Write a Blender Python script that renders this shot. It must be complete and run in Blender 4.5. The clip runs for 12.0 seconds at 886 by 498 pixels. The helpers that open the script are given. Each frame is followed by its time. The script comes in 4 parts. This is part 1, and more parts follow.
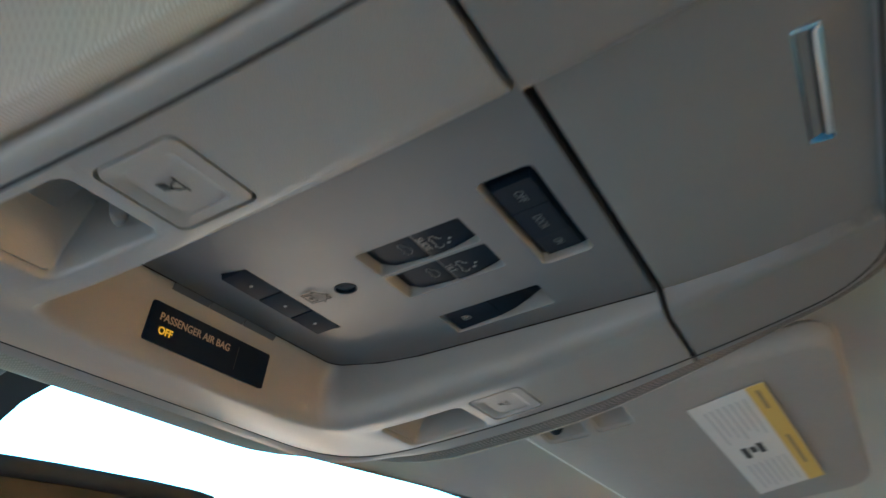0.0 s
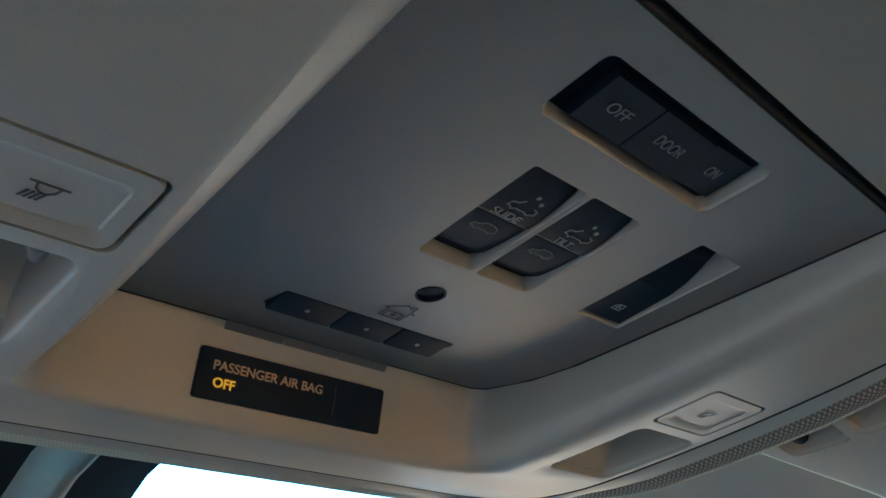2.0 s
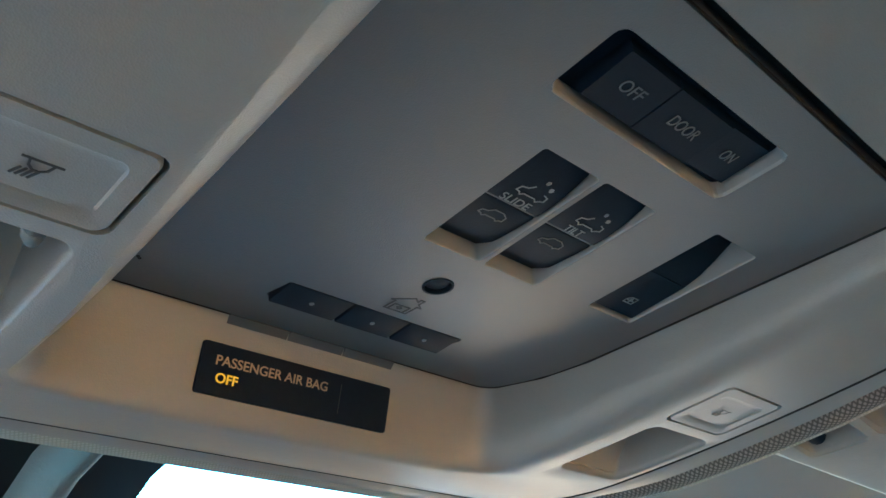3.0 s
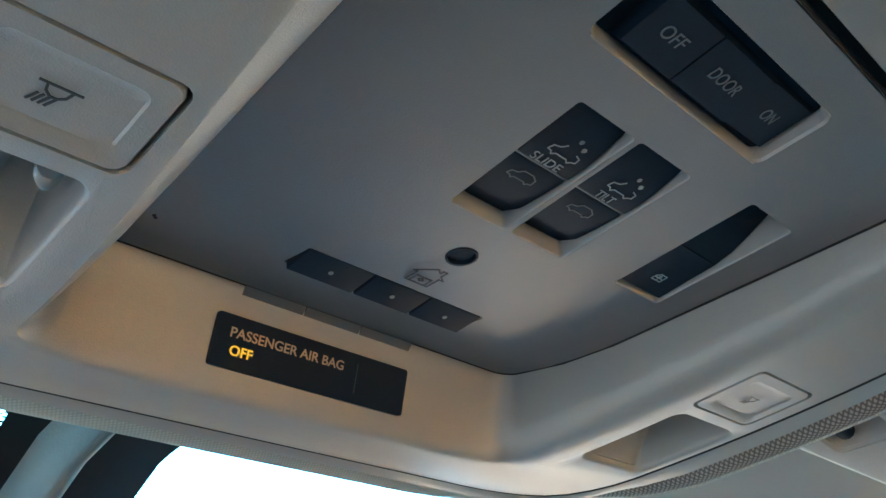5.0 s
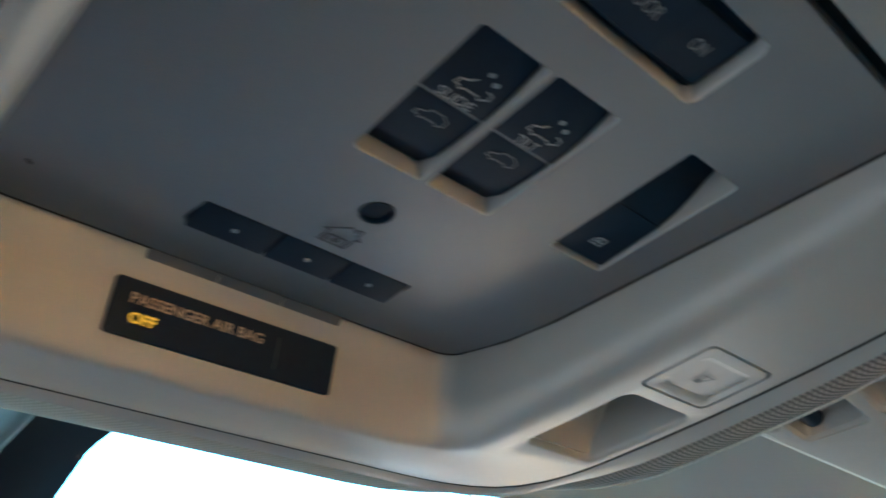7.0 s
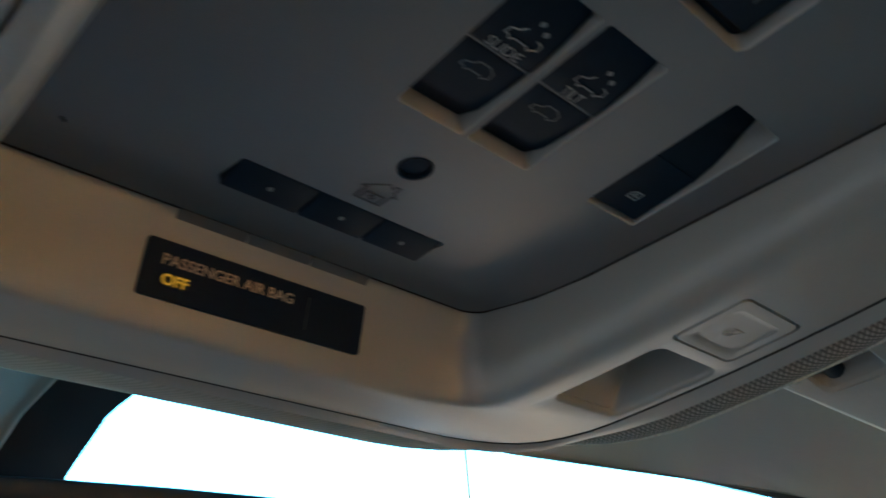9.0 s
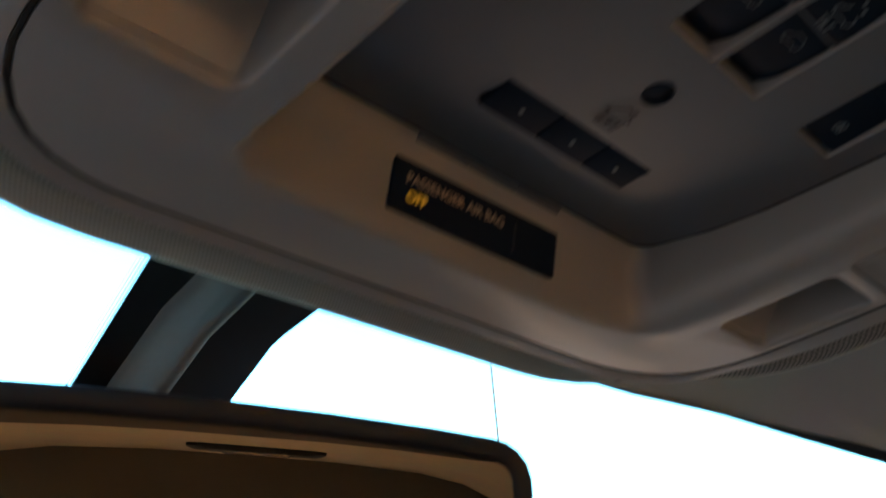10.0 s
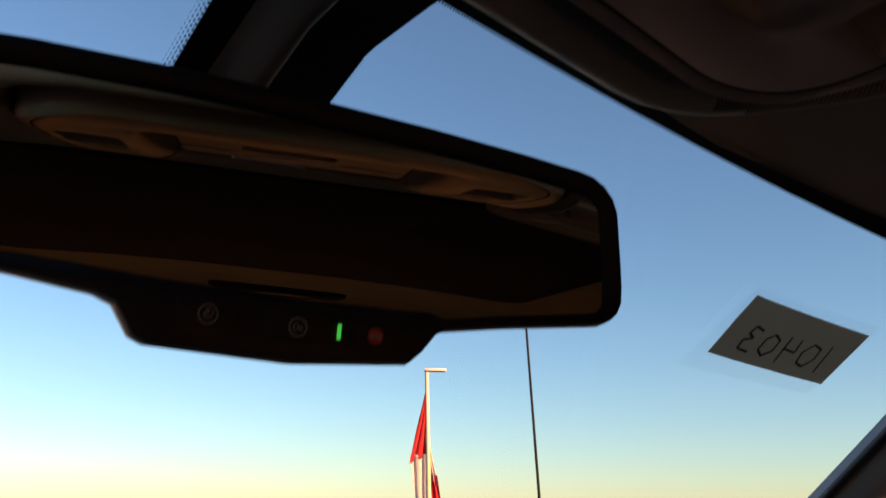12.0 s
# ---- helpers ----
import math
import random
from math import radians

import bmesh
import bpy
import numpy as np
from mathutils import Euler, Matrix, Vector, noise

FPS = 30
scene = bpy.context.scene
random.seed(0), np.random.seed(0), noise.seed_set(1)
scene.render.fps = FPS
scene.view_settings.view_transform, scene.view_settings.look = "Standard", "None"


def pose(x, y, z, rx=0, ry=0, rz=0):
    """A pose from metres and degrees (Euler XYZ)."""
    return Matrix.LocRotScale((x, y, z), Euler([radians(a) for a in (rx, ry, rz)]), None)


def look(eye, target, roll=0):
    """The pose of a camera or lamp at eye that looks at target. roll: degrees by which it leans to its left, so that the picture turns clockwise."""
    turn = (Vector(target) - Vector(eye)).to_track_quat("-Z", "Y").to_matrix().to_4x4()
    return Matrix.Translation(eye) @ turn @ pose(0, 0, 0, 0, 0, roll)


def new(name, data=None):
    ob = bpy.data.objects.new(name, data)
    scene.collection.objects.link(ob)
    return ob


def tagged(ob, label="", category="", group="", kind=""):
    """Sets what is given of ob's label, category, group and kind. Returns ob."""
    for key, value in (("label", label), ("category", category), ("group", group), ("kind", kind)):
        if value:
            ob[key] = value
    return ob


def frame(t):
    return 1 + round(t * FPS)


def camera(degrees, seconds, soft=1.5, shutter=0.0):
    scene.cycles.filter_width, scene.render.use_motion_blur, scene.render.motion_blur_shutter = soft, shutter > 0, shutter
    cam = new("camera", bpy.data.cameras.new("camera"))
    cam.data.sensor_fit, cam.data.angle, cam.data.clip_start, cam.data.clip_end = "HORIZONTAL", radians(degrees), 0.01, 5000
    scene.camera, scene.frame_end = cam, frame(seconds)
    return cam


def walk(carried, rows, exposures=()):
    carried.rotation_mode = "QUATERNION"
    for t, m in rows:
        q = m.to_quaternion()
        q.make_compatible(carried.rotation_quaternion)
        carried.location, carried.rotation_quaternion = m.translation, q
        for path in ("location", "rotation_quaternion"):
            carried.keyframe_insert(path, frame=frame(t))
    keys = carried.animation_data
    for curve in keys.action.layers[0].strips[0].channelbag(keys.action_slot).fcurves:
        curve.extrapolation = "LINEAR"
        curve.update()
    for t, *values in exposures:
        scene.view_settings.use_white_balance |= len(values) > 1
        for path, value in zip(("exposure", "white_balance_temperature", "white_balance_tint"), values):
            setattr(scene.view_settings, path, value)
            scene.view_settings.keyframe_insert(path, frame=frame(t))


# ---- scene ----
cam = camera(55.1, 12.0, shutter=0.5)
PATH = [
    (0, (-0.323, -0.29, 1.494), (1.29, 0.501, 2.373), 0.3),
    (0.5, (-0.251, -0.259, 1.516), (1.269, 0.691, 2.405), -0.2),
    (1, (-0.248, -0.263, 1.531), (1.122, 0.897, 2.413), -0.3),
    (1.5, (-0.222, -0.267, 1.536), (1.068, 0.98, 2.419), -1.1),
    (2, (-0.197, -0.281, 1.538), (1.074, 0.983, 2.425), -1.3),
    (2.5, (-0.189, -0.275, 1.536), (1.071, 0.992, 2.434), -1.4),
    (3, (-0.19, -0.274, 1.535), (1.06, 0.994, 2.445), -1.2),
    (3.5, (-0.186, -0.264, 1.531), (1.056, 1.004, 2.452), -0.9),
    (3.7, (-0.183, -0.263, 1.53), (1.065, 1.006, 2.442), -0.8),
    (5.5, (-0.183, -0.257, 1.524), (1.033, 1.007, 2.486), -0.0),
    (6, (-0.181, -0.257, 1.524), (1.031, 1.006, 2.491), 0.0),
    (6.5, (-0.174, -0.245, 1.521), (1.037, 1.019, 2.49), 0.1),
    (7, (-0.142, -0.256, 1.521), (1.069, 1.005, 2.493), 0.2),
    (7.2, (-0.125, -0.264, 1.52), (1.098, 0.986, 2.49), -0.0),
    (8.8, (-0.137, -0.249, 1.52), (1.131, 1.011, 2.416), -1.3),
    (9, (-0.152, -0.241, 1.521), (1.116, 1.022, 2.414), -1.2),
    (9.5, (-0.193, -0.235, 1.52), (1.092, 1.022, 2.397), -0.4),
    (10, (-0.217, -0.19, 1.494), (1.078, 1.074, 2.346), -0.6),
    (10.2, (-0.217, -0.165, 1.474), (1.091, 1.087, 2.322), -0.9),
    (10.4, (-0.217, -0.154, 1.465), (1.088, 1.120, 2.284), 0.2),
    (10.5, (-0.219, -0.149, 1.461), (1.094, 1.112, 2.287), -0.2),
    (11, (-0.204, -0.141, 1.462), (1.137, 1.177, 2.144), 1.5),
    (11.5, (-0.212, -0.137, 1.46), (1.152, 1.2, 2.054), 1.4),
    (12, (-0.221, -0.128, 1.421), (1.143, 1.212, 2.007), 0.9),
]
UNIT = 0.8                           # metres to one unit of the plan in which all places below are drawn
walk(cam, [(t, look(Vector(eye) * UNIT, Vector(target) * UNIT, roll)) for t, eye, target, roll in PATH],
     exposures=[(0.0, 6.8, 4650, -30), (0.5, 6.6, 4550, -31), (1.0, 6.65, 4500, -31), (1.5, 6.4, 4500, -32), (2.5, 6.6, 4500, -32), (3.3, 7.1, 4500, -32), (5.3, 7.2, 4500, -32),
                (7.2, 6.95, 4480, -32), (9.0, 5.9, 4650, -31), (9.6, 5.85, 4750, -29), (10.0, 5.3, 5500, -17), (10.2, 4.1, 7100, 2), (10.4, 3.15, 9200, 8), (10.6, 2.9, 9000, 10), (11.0, 2.4, 7000, 9), (12.0, 2.15, 6950, 18)])

# ---- light ----
SUN_AZ, SUN_EL = 166.0, 10.0          # degrees clockwise from straight ahead, and above the horizon
world = bpy.data.worlds.new("sky")
scene.world = world
world.use_nodes = True
wn = world.node_tree.nodes
sky = wn.new("ShaderNodeTexSky")
sky.sky_type, sky.sun_disc = "NISHITA", False
sky.sun_elevation, sky.sun_rotation = radians(SUN_EL), radians(SUN_AZ)
sky.air_density, sky.dust_density, sky.ozone_density = 0.95, 0.12, 3.0
world.node_tree.links.new(sky.outputs[0], wn["Background"].inputs[0])
wn["Background"].inputs[1].default_value = 0.054
sun = new("sun", bpy.data.lights.new("sun", "SUN"))
sun.data.energy, sun.data.angle, sun.data.color = 4.3, radians(0.6), (1.0, 0.45, 0.20)
sun_way = Vector((math.sin(radians(SUN_AZ)) * math.cos(radians(SUN_EL)), math.cos(radians(SUN_AZ)) * math.cos(radians(SUN_EL)), math.sin(radians(SUN_EL))))
sun.matrix_world = look(Vector((0, 0, 20)) + sun_way * 10, (0, 0, 20))


# ---- materials ----
def principled(name, color, rough=0.5, metal=0.0, **more):
    m = bpy.data.materials.new(name)
    m.use_nodes = True
    b = m.node_tree.nodes["Principled BSDF"]
    b.inputs["Base Color"].default_value = (*color, 1)
    b.inputs["Roughness"].default_value = rough
    b.inputs["Metallic"].default_value = metal
    for key, value in more.items():
        b.inputs[key.replace("_", " ")].default_value = value
    return m


def grained(name, color, rough=0.5, grain=900.0, bump=0.15, vary=0.08, stain=14.0, metal=0.0, kind="voronoi"):
    """A surface with fine grain relief and a slow drift of tone."""
    m = principled(name, color, rough, metal)
    t = m.node_tree
    n, link = t.nodes, t.links.new
    b = n["Principled BSDF"]
    co = n.new("ShaderNodeTexCoord").outputs["Object"]
    slow = n.new("ShaderNodeTexNoise")
    slow.inputs["Scale"].default_value, slow.inputs["Detail"].default_value = stain, 5
    link(co, slow.inputs["Vector"])
    fine = n.new("ShaderNodeTexNoise")
    fine.inputs["Scale"].default_value, fine.inputs["Detail"].default_value = grain * 0.35, 3
    link(co, fine.inputs["Vector"])
    both = n.new("ShaderNodeMix")
    both.data_type = "FLOAT"
    both.inputs["Factor"].default_value = 0.4
    link(slow.outputs["Fac"], both.inputs["A"])
    link(fine.outputs["Fac"], both.inputs["B"])
    ramp = n.new("ShaderNodeValToRGB")
    ramp.color_ramp.elements[0].position, ramp.color_ramp.elements[1].position = 0.25, 0.75
    ramp.color_ramp.elements[0].color = (*[c * (1 - vary) for c in color], 1)
    ramp.color_ramp.elements[1].color = (*[min(1, c * (1 + vary)) for c in color], 1)
    link(both.outputs["Result"], ramp.inputs["Fac"])
    link(ramp.outputs["Color"], b.inputs["Base Color"])
    if kind == "voronoi":
        tex = n.new("ShaderNodeTexVoronoi")
        tex.inputs["Scale"].default_value = grain
        height = tex.outputs["Distance"]
    else:
        tex = n.new("ShaderNodeTexNoise")
        tex.inputs["Scale"].default_value, tex.inputs["Detail"].default_value = grain, 2
        height = tex.outputs["Fac"]
    link(co, tex.inputs["Vector"])
    bm_node = n.new("ShaderNodeBump")
    bm_node.inputs["Strength"].default_value, bm_node.inputs["Distance"].default_value = bump, 0.0004
    link(height, bm_node.inputs["Height"])
    link(bm_node.outputs["Normal"], b.inputs["Normal"])
    return m


def knit(name, color, pitch=0.0014, gap=0.6, slant=45):
    """Knitted cloth: rows of small raised stitches with dark gaps between them."""
    m = principled(name, color, 0.95)
    t = m.node_tree
    n, link = t.nodes, t.links.new
    b = n["Principled BSDF"]
    co = n.new("ShaderNodeTexCoord").outputs["Object"]
    turn = n.new("ShaderNodeMapping")
    turn.inputs["Rotation"].default_value = (0, 0, radians(slant))
    link(co, turn.inputs["Vector"])
    waves = []
    for axis in ("X", "Y"):
        w = n.new("ShaderNodeTexWave")
        w.bands_direction = axis
        w.inputs["Scale"].default_value = 2 * math.pi / 20 / pitch
        w.inputs["Distortion"].default_value, w.inputs["Detail"].default_value, w.inputs["Detail Scale"].default_value = 0.12, 1, 3
        link(turn.outputs["Vector"], w.inputs["Vector"])
        waves.append(w.outputs["Fac"])
    prod = n.new("ShaderNodeMath")
    prod.operation = "MULTIPLY"
    link(waves[0], prod.inputs[0]), link(waves[1], prod.inputs[1])
    slow = n.new("ShaderNodeTexNoise")
    slow.inputs["Scale"].default_value = 9
    link(co, slow.inputs["Vector"])
    ramp = n.new("ShaderNodeValToRGB")
    ramp.color_ramp.elements[0].position, ramp.color_ramp.elements[1].position = 0.0, 0.45
    ramp.color_ramp.elements[0].color = (*[c * gap for c in color], 1)
    ramp.color_ramp.elements[1].color = (*color, 1)
    link(prod.outputs[0], ramp.inputs["Fac"])
    tone = n.new("ShaderNodeMix")
    tone.data_type, tone.blend_type = "RGBA", "MULTIPLY"
    tone.inputs["Factor"].default_value = 0.25
    link(ramp.outputs["Color"], tone.inputs["A"]), link(slow.outputs["Color"], tone.inputs["B"])
    link(tone.outputs["Result"], b.inputs["Base Color"])
    bump = n.new("ShaderNodeBump")
    bump.inputs["Strength"].default_value, bump.inputs["Distance"].default_value = 0.3, 0.2 * pitch
    link(prod.outputs[0], bump.inputs["Height"]), link(bump.outputs["Normal"], b.inputs["Normal"])
    return m


def clear(name, tint=(1, 1, 1), gloss=0.02, most=0.25):
    """A clear pane: lets light straight through, with a faint mirror gloss that grows at a slant."""
    m = bpy.data.materials.new(name)
    m.use_nodes = True
    t = m.node_tree
    t.nodes.clear()
    out, mix = t.nodes.new("ShaderNodeOutputMaterial"), t.nodes.new("ShaderNodeMixShader")
    see, shine, slant = t.nodes.new("ShaderNodeBsdfTransparent"), t.nodes.new("ShaderNodeBsdfGlossy"), t.nodes.new("ShaderNodeLayerWeight")
    steep, amount = t.nodes.new("ShaderNodeMath"), t.nodes.new("ShaderNodeMath")
    see.inputs["Color"].default_value = (*tint, 1)
    shine.inputs["Roughness"].default_value = gloss
    steep.operation, steep.inputs[1].default_value = "POWER", 5.0
    amount.operation, amount.inputs[1].default_value, amount.inputs[2].default_value = "MULTIPLY_ADD", most, 0.02
    t.links.new(slant.outputs["Facing"], steep.inputs[0]), t.links.new(steep.outputs[0], amount.inputs[0])
    t.links.new(amount.outputs[0], mix.inputs[0]), t.links.new(see.outputs[0], mix.inputs[1])
    t.links.new(shine.outputs[0], mix.inputs[2]), t.links.new(mix.outputs[0], out.inputs[0])
    return m


def leafy(name, color):
    """Thin dry leaves and reeds: half of the light that falls on them shines through."""
    m = principled(name, color, 0.8)
    t = m.node_tree
    through_leaf, mix = t.nodes.new("ShaderNodeBsdfTranslucent"), t.nodes.new("ShaderNodeMixShader")
    vary, ramp = t.nodes.new("ShaderNodeNewGeometry"), t.nodes.new("ShaderNodeValToRGB")
    ramp.color_ramp.elements[0].color = (color[0] * 0.6, color[1] * 0.5, color[2] * 0.4, 1)
    ramp.color_ramp.elements[1].color = (min(1, color[0] * 1.2), color[1] * 1.2, color[2] * 1.1, 1)
    t.links.new(vary.outputs["Random Per Island"], ramp.inputs["Fac"])
    t.links.new(ramp.outputs["Color"], t.nodes["Principled BSDF"].inputs["Base Color"]), t.links.new(ramp.outputs["Color"], through_leaf.inputs["Color"])
    t.links.new(t.nodes["Principled BSDF"].outputs[0], mix.inputs[1]), t.links.new(through_leaf.outputs[0], mix.inputs[2])
    mix.inputs[0].default_value = 0.75
    t.links.new(mix.outputs[0], t.nodes["Material Output"].inputs["Surface"])
    return m


def glowing(name, color, strength):
    m = principled(name, (0.02, 0.02, 0.02), 0.6)
    b = m.node_tree.nodes["Principled BSDF"]
    b.inputs["Emission Color"].default_value, b.inputs["Emission Strength"].default_value = (*color, 1), strength
    return m


GREY = grained("grey_plastic", (0.225, 0.220, 0.205), 0.38, 2300, 0.16, 0.05)
GREY.node_tree.nodes["Principled BSDF"].inputs["Specular IOR Level"].default_value = 0.65
BIN = grained("bin_door_plastic", (0.170, 0.167, 0.157), 0.40, 2300, 0.16, 0.05)
PANEL = grained("panel_plastic", (0.105, 0.106, 0.106), 0.40, 2400, 0.15, 0.05)
# paler than PANEL: side light on the well walls, put into the colour
WELL_LIT = grained("well_lit_plastic", (0.26, 0.255, 0.24), 0.42, 1600, 0.1, 0.05)
TAB = grained("shaded_tab_plastic", (0.070, 0.072, 0.075), 0.6, 1500, 0.1, 0.06)
BLACK = grained("black_plastic", (0.0060, 0.0115, 0.0210), 0.55, 1500, 0.08, 0.2)
BLACK.node_tree.nodes["Principled BSDF"].inputs["Specular IOR Level"].default_value = 0.09
HOUSING = grained("mirror_housing_plastic", (0.012, 0.012, 0.013), 0.5, 1200, 0.1, 0.2)
HOUSING.node_tree.nodes["Principled BSDF"].inputs["Specular IOR Level"].default_value = 0.2
GAP = principled("dark_gap", (0.008, 0.008, 0.008), 0.9)
WEAVE = knit("woven_edge", (0.26, 0.245, 0.22), 0.0015, 0.32)
CLOTH = knit("headliner_cloth", (0.47, 0.465, 0.40), 0.0012, 0.78, 22)
VISOR = grained("visor_vinyl", (0.25, 0.237, 0.215), 0.7, 700, 0.2, 0.06)
PRINT = principled("pale_print", (0.20, 0.207, 0.207), 0.6)
PRINT_DIM = principled("dim_print", (0.095, 0.10, 0.104), 0.6)
PRINT_DARK = principled("dark_print", (0.018, 0.018, 0.018), 0.6)
# fainter print for the lamp sign on the passenger side
PRINT_FAINT = principled("faint_dark_print", (0.12, 0.118, 0.11), 0.6)
PRINT_WARM = principled("warm_print", (0.36, 0.26, 0.18), 0.6)
AMBER = glowing("amber_glow", (1.0, 0.36, 0.01), 0.0080)
GREEN = glowing("green_glow", (0.05, 0.9, 0.1), 0.12)
CHROME = principled("chrome", (0.72, 0.73, 0.74), 0.12, 1.0)
MIRROR = principled("mirror_glass", (0.54, 0.50, 0.39), 0.0, 1.0)
GLASS = clear("window_glass", (0.96, 0.98, 0.97))
REAR_TINT = clear("rear_tinted_glass", (0.95, 0.95, 0.93), 0.02, 0.3)
TINTED = clear("tinted_glass", (0.20, 0.21, 0.21), 0.02, 0.4)
PRIVACY = clear("privacy_glass", (0.06, 0.063, 0.063), 0.02, 0.4)
LENS = principled("lamp_lens", (0.55, 0.57, 0.57), 0.08, 0.0, Transmission_Weight=0.75, IOR=1.45)
FRIT = principled("black_ceramic_band", (0.006, 0.006, 0.007), 0.5)
COVER = grained("sensor_cover_plastic", (0.11, 0.12, 0.125), 0.55, 900, 0.2, 0.08)
PAPER = grained("paper", (0.70, 0.66, 0.56), 0.8, 300, 0.1, 0.06)
glow_through, paper_mix = PAPER.node_tree.nodes.new("ShaderNodeBsdfTranslucent"), PAPER.node_tree.nodes.new("ShaderNodeMixShader")
glow_through.inputs["Color"].default_value, paper_mix.inputs[0].default_value = (0.66, 0.60, 0.47, 1), 0.5
PAPER.node_tree.links.new(PAPER.node_tree.nodes["Principled BSDF"].outputs[0], paper_mix.inputs[1])
PAPER.node_tree.links.new(glow_through.outputs[0], paper_mix.inputs[2])
PAPER.node_tree.links.new(paper_mix.outputs[0], PAPER.node_tree.nodes["Material Output"].inputs["Surface"])
WHITE = grained("white_label", (0.55, 0.54, 0.51), 0.7, 400, 0.05, 0.05)
YELLOW = principled("yellow_band", (0.52, 0.36, 0.075), 0.7)
TRIM = grained("cabin_trim", (0.030, 0.030, 0.031), 0.7, 700, 0.2, 0.1)
TAN = grained("bounce_trim", (0.20, 0.16, 0.115), 0.8, 500, 0.2, 0.1)
DASH = grained("dash_plastic", (0.045, 0.043, 0.042), 0.7, 600, 0.25, 0.15)
DARK = grained("seat_cloth", (0.020, 0.020, 0.020), 0.85, 500, 0.2, 0.15)


# ---- building helpers ----
def finish(name, bm, material, parent=None, label="", smooth=None):
    bmesh.ops.recalc_face_normals(bm, faces=bm.faces)
    me = bpy.data.meshes.new(name)
    bm.to_mesh(me)
    bm.free()
    me.transform(Matrix.Scale(UNIT, 4))
    me.materials.append(material)
    ob = new(name, me)
    if smooth is not None:
        me.shade_smooth()
        if smooth < 180:
            me.set_sharp_from_angle(angle=radians(smooth))
    if parent:
        ob.parent = parent
    if label:
        ob["label"] = label
    return ob


def part(name, bm, material, parent, label="", smooth=35):
    return finish(name, bm, material, parent, label, smooth)


def thing(name, m, label, category, group="", kind=""):
    ob = new(name)
    ob.empty_display_size = 0.02
    ob.matrix_world = Matrix.Translation(m.translation * (UNIT - 1)) @ m
    return tagged(ob, label, category, group, kind)


def rounded(x0, x1, y0, y1, r, n=8, k=12):
    """Points of a rounded rectangle, counter-clockwise, with the same count for every size. r: one radius, or front and rear."""
    rf, rr = r if isinstance(r, tuple) else (r, r)
    corners = ((x1 - rf, y1 - rf, rf, 0), (x0 + rf, y1 - rf, rf, 90), (x0 + rr, y0 + rr, rr, 180), (x1 - rr, y0 + rr, rr, 270))
    pts = []
    for i, (cx, cy, rad, a0) in enumerate(corners):
        arc = [(cx + rad * math.cos(radians(a0 + 90 * j / n)), cy + rad * math.sin(radians(a0 + 90 * j / n))) for j in range(n + 1)]
        pts += arc
        nx, ny, nrad, na = corners[(i + 1) % 4]
        b = (nx + nrad * math.cos(radians(na)), ny + nrad * math.sin(radians(na)))
        a = arc[-1]
        pts += [(a[0] + (b[0] - a[0]) * j / k, a[1] + (b[1] - a[1]) * j / k) for j in range(1, k)]
    return pts


def loft(loops, cap=(True, True)):
    """A skin through loops of 3D points with equal counts."""
    bm = bmesh.new()
    rows = [[bm.verts.new(p) for p in loop] for loop in loops]
    n = len(rows[0])
    for a, b in zip(rows, rows[1:]):
        for i in range(n):
            bm.faces.new((a[i], a[(i + 1) % n], b[(i + 1) % n], b[i]))
    for row, wanted in ((rows[0], cap[0]), (rows[-1], cap[1])):
        if wanted:
            bm.faces.new(row)
    return bm


def slab(outline, z0, z1, bevel=0.0, steps=2):
    """A plate with the outline from z0 (seen from below, bevelled) up to z1. z0 may be a function of x and y."""
    z = z0 if callable(z0) else (lambda x, y: z0)
    cx, cy = sum(p[0] for p in outline) / len(outline), sum(p[1] for p in outline) / len(outline)
    half_x = max(abs(p[0] - cx) for p in outline)
    half_y = max(abs(p[1] - cy) for p in outline)
    loops = []
    for j in range(steps + 1 if bevel else 0):
        a = math.pi / 2 * j / steps
        inset, rise = bevel * (1 - math.sin(a)), bevel * (1 - math.cos(a))
        fx, fy = 1 - inset / half_x, 1 - inset / half_y
        loops.append([(cx + (x - cx) * fx, cy + (y - cy) * fy, z(x, y) + rise) for x, y in outline])
    if not bevel:
        loops.append([(x, y, z(x, y)) for x, y in outline])
    loops.append([(x, y, z1) for x, y in outline])
    return loft(loops)


def box(x0, x1, y0, y1, z0, z1, bevel=0.0):
    bm = bmesh.new()
    bmesh.ops.create_cube(bm, size=1)
    bmesh.ops.scale(bm, vec=(x1 - x0, y1 - y0, z1 - z0), verts=bm.verts)
    bmesh.ops.translate(bm, vec=((x0 + x1) / 2, (y0 + y1) / 2, (z0 + z1) / 2), verts=bm.verts)
    if bevel:
        bmesh.ops.bevel(bm, geom=bm.edges[:], offset=bevel, segments=2, affect="EDGES", profile=0.5)
    return bm


def prism(profile, x0, x1):
    """A profile of (y, z) drawn out along x."""
    return loft([[(x0, y, z) for y, z in profile], [(x1, y, z) for y, z in profile]])


def tube(points, radii, n=12):
    """A round bar along points."""
    loops = []
    pts = [Vector(p) for p in points]
    for i, p in enumerate(pts):
        way = (pts[min(i + 1, len(pts) - 1)] - pts[max(i - 1, 0)]).normalized()
        side = way.orthogonal().normalized()
        if i and abs(way.dot(last)) > 0.2:
            side = (last_side - way * last_side.dot(way)).normalized()
        last, last_side = way, side
        up = way.cross(side)
        r = radii[i] if isinstance(radii, (list, tuple)) else radii
        loops.append([p + (side * math.cos(2 * math.pi * j / n) + up * math.sin(2 * math.pi * j / n)) * r for j in range(n)])
    return loft(loops)


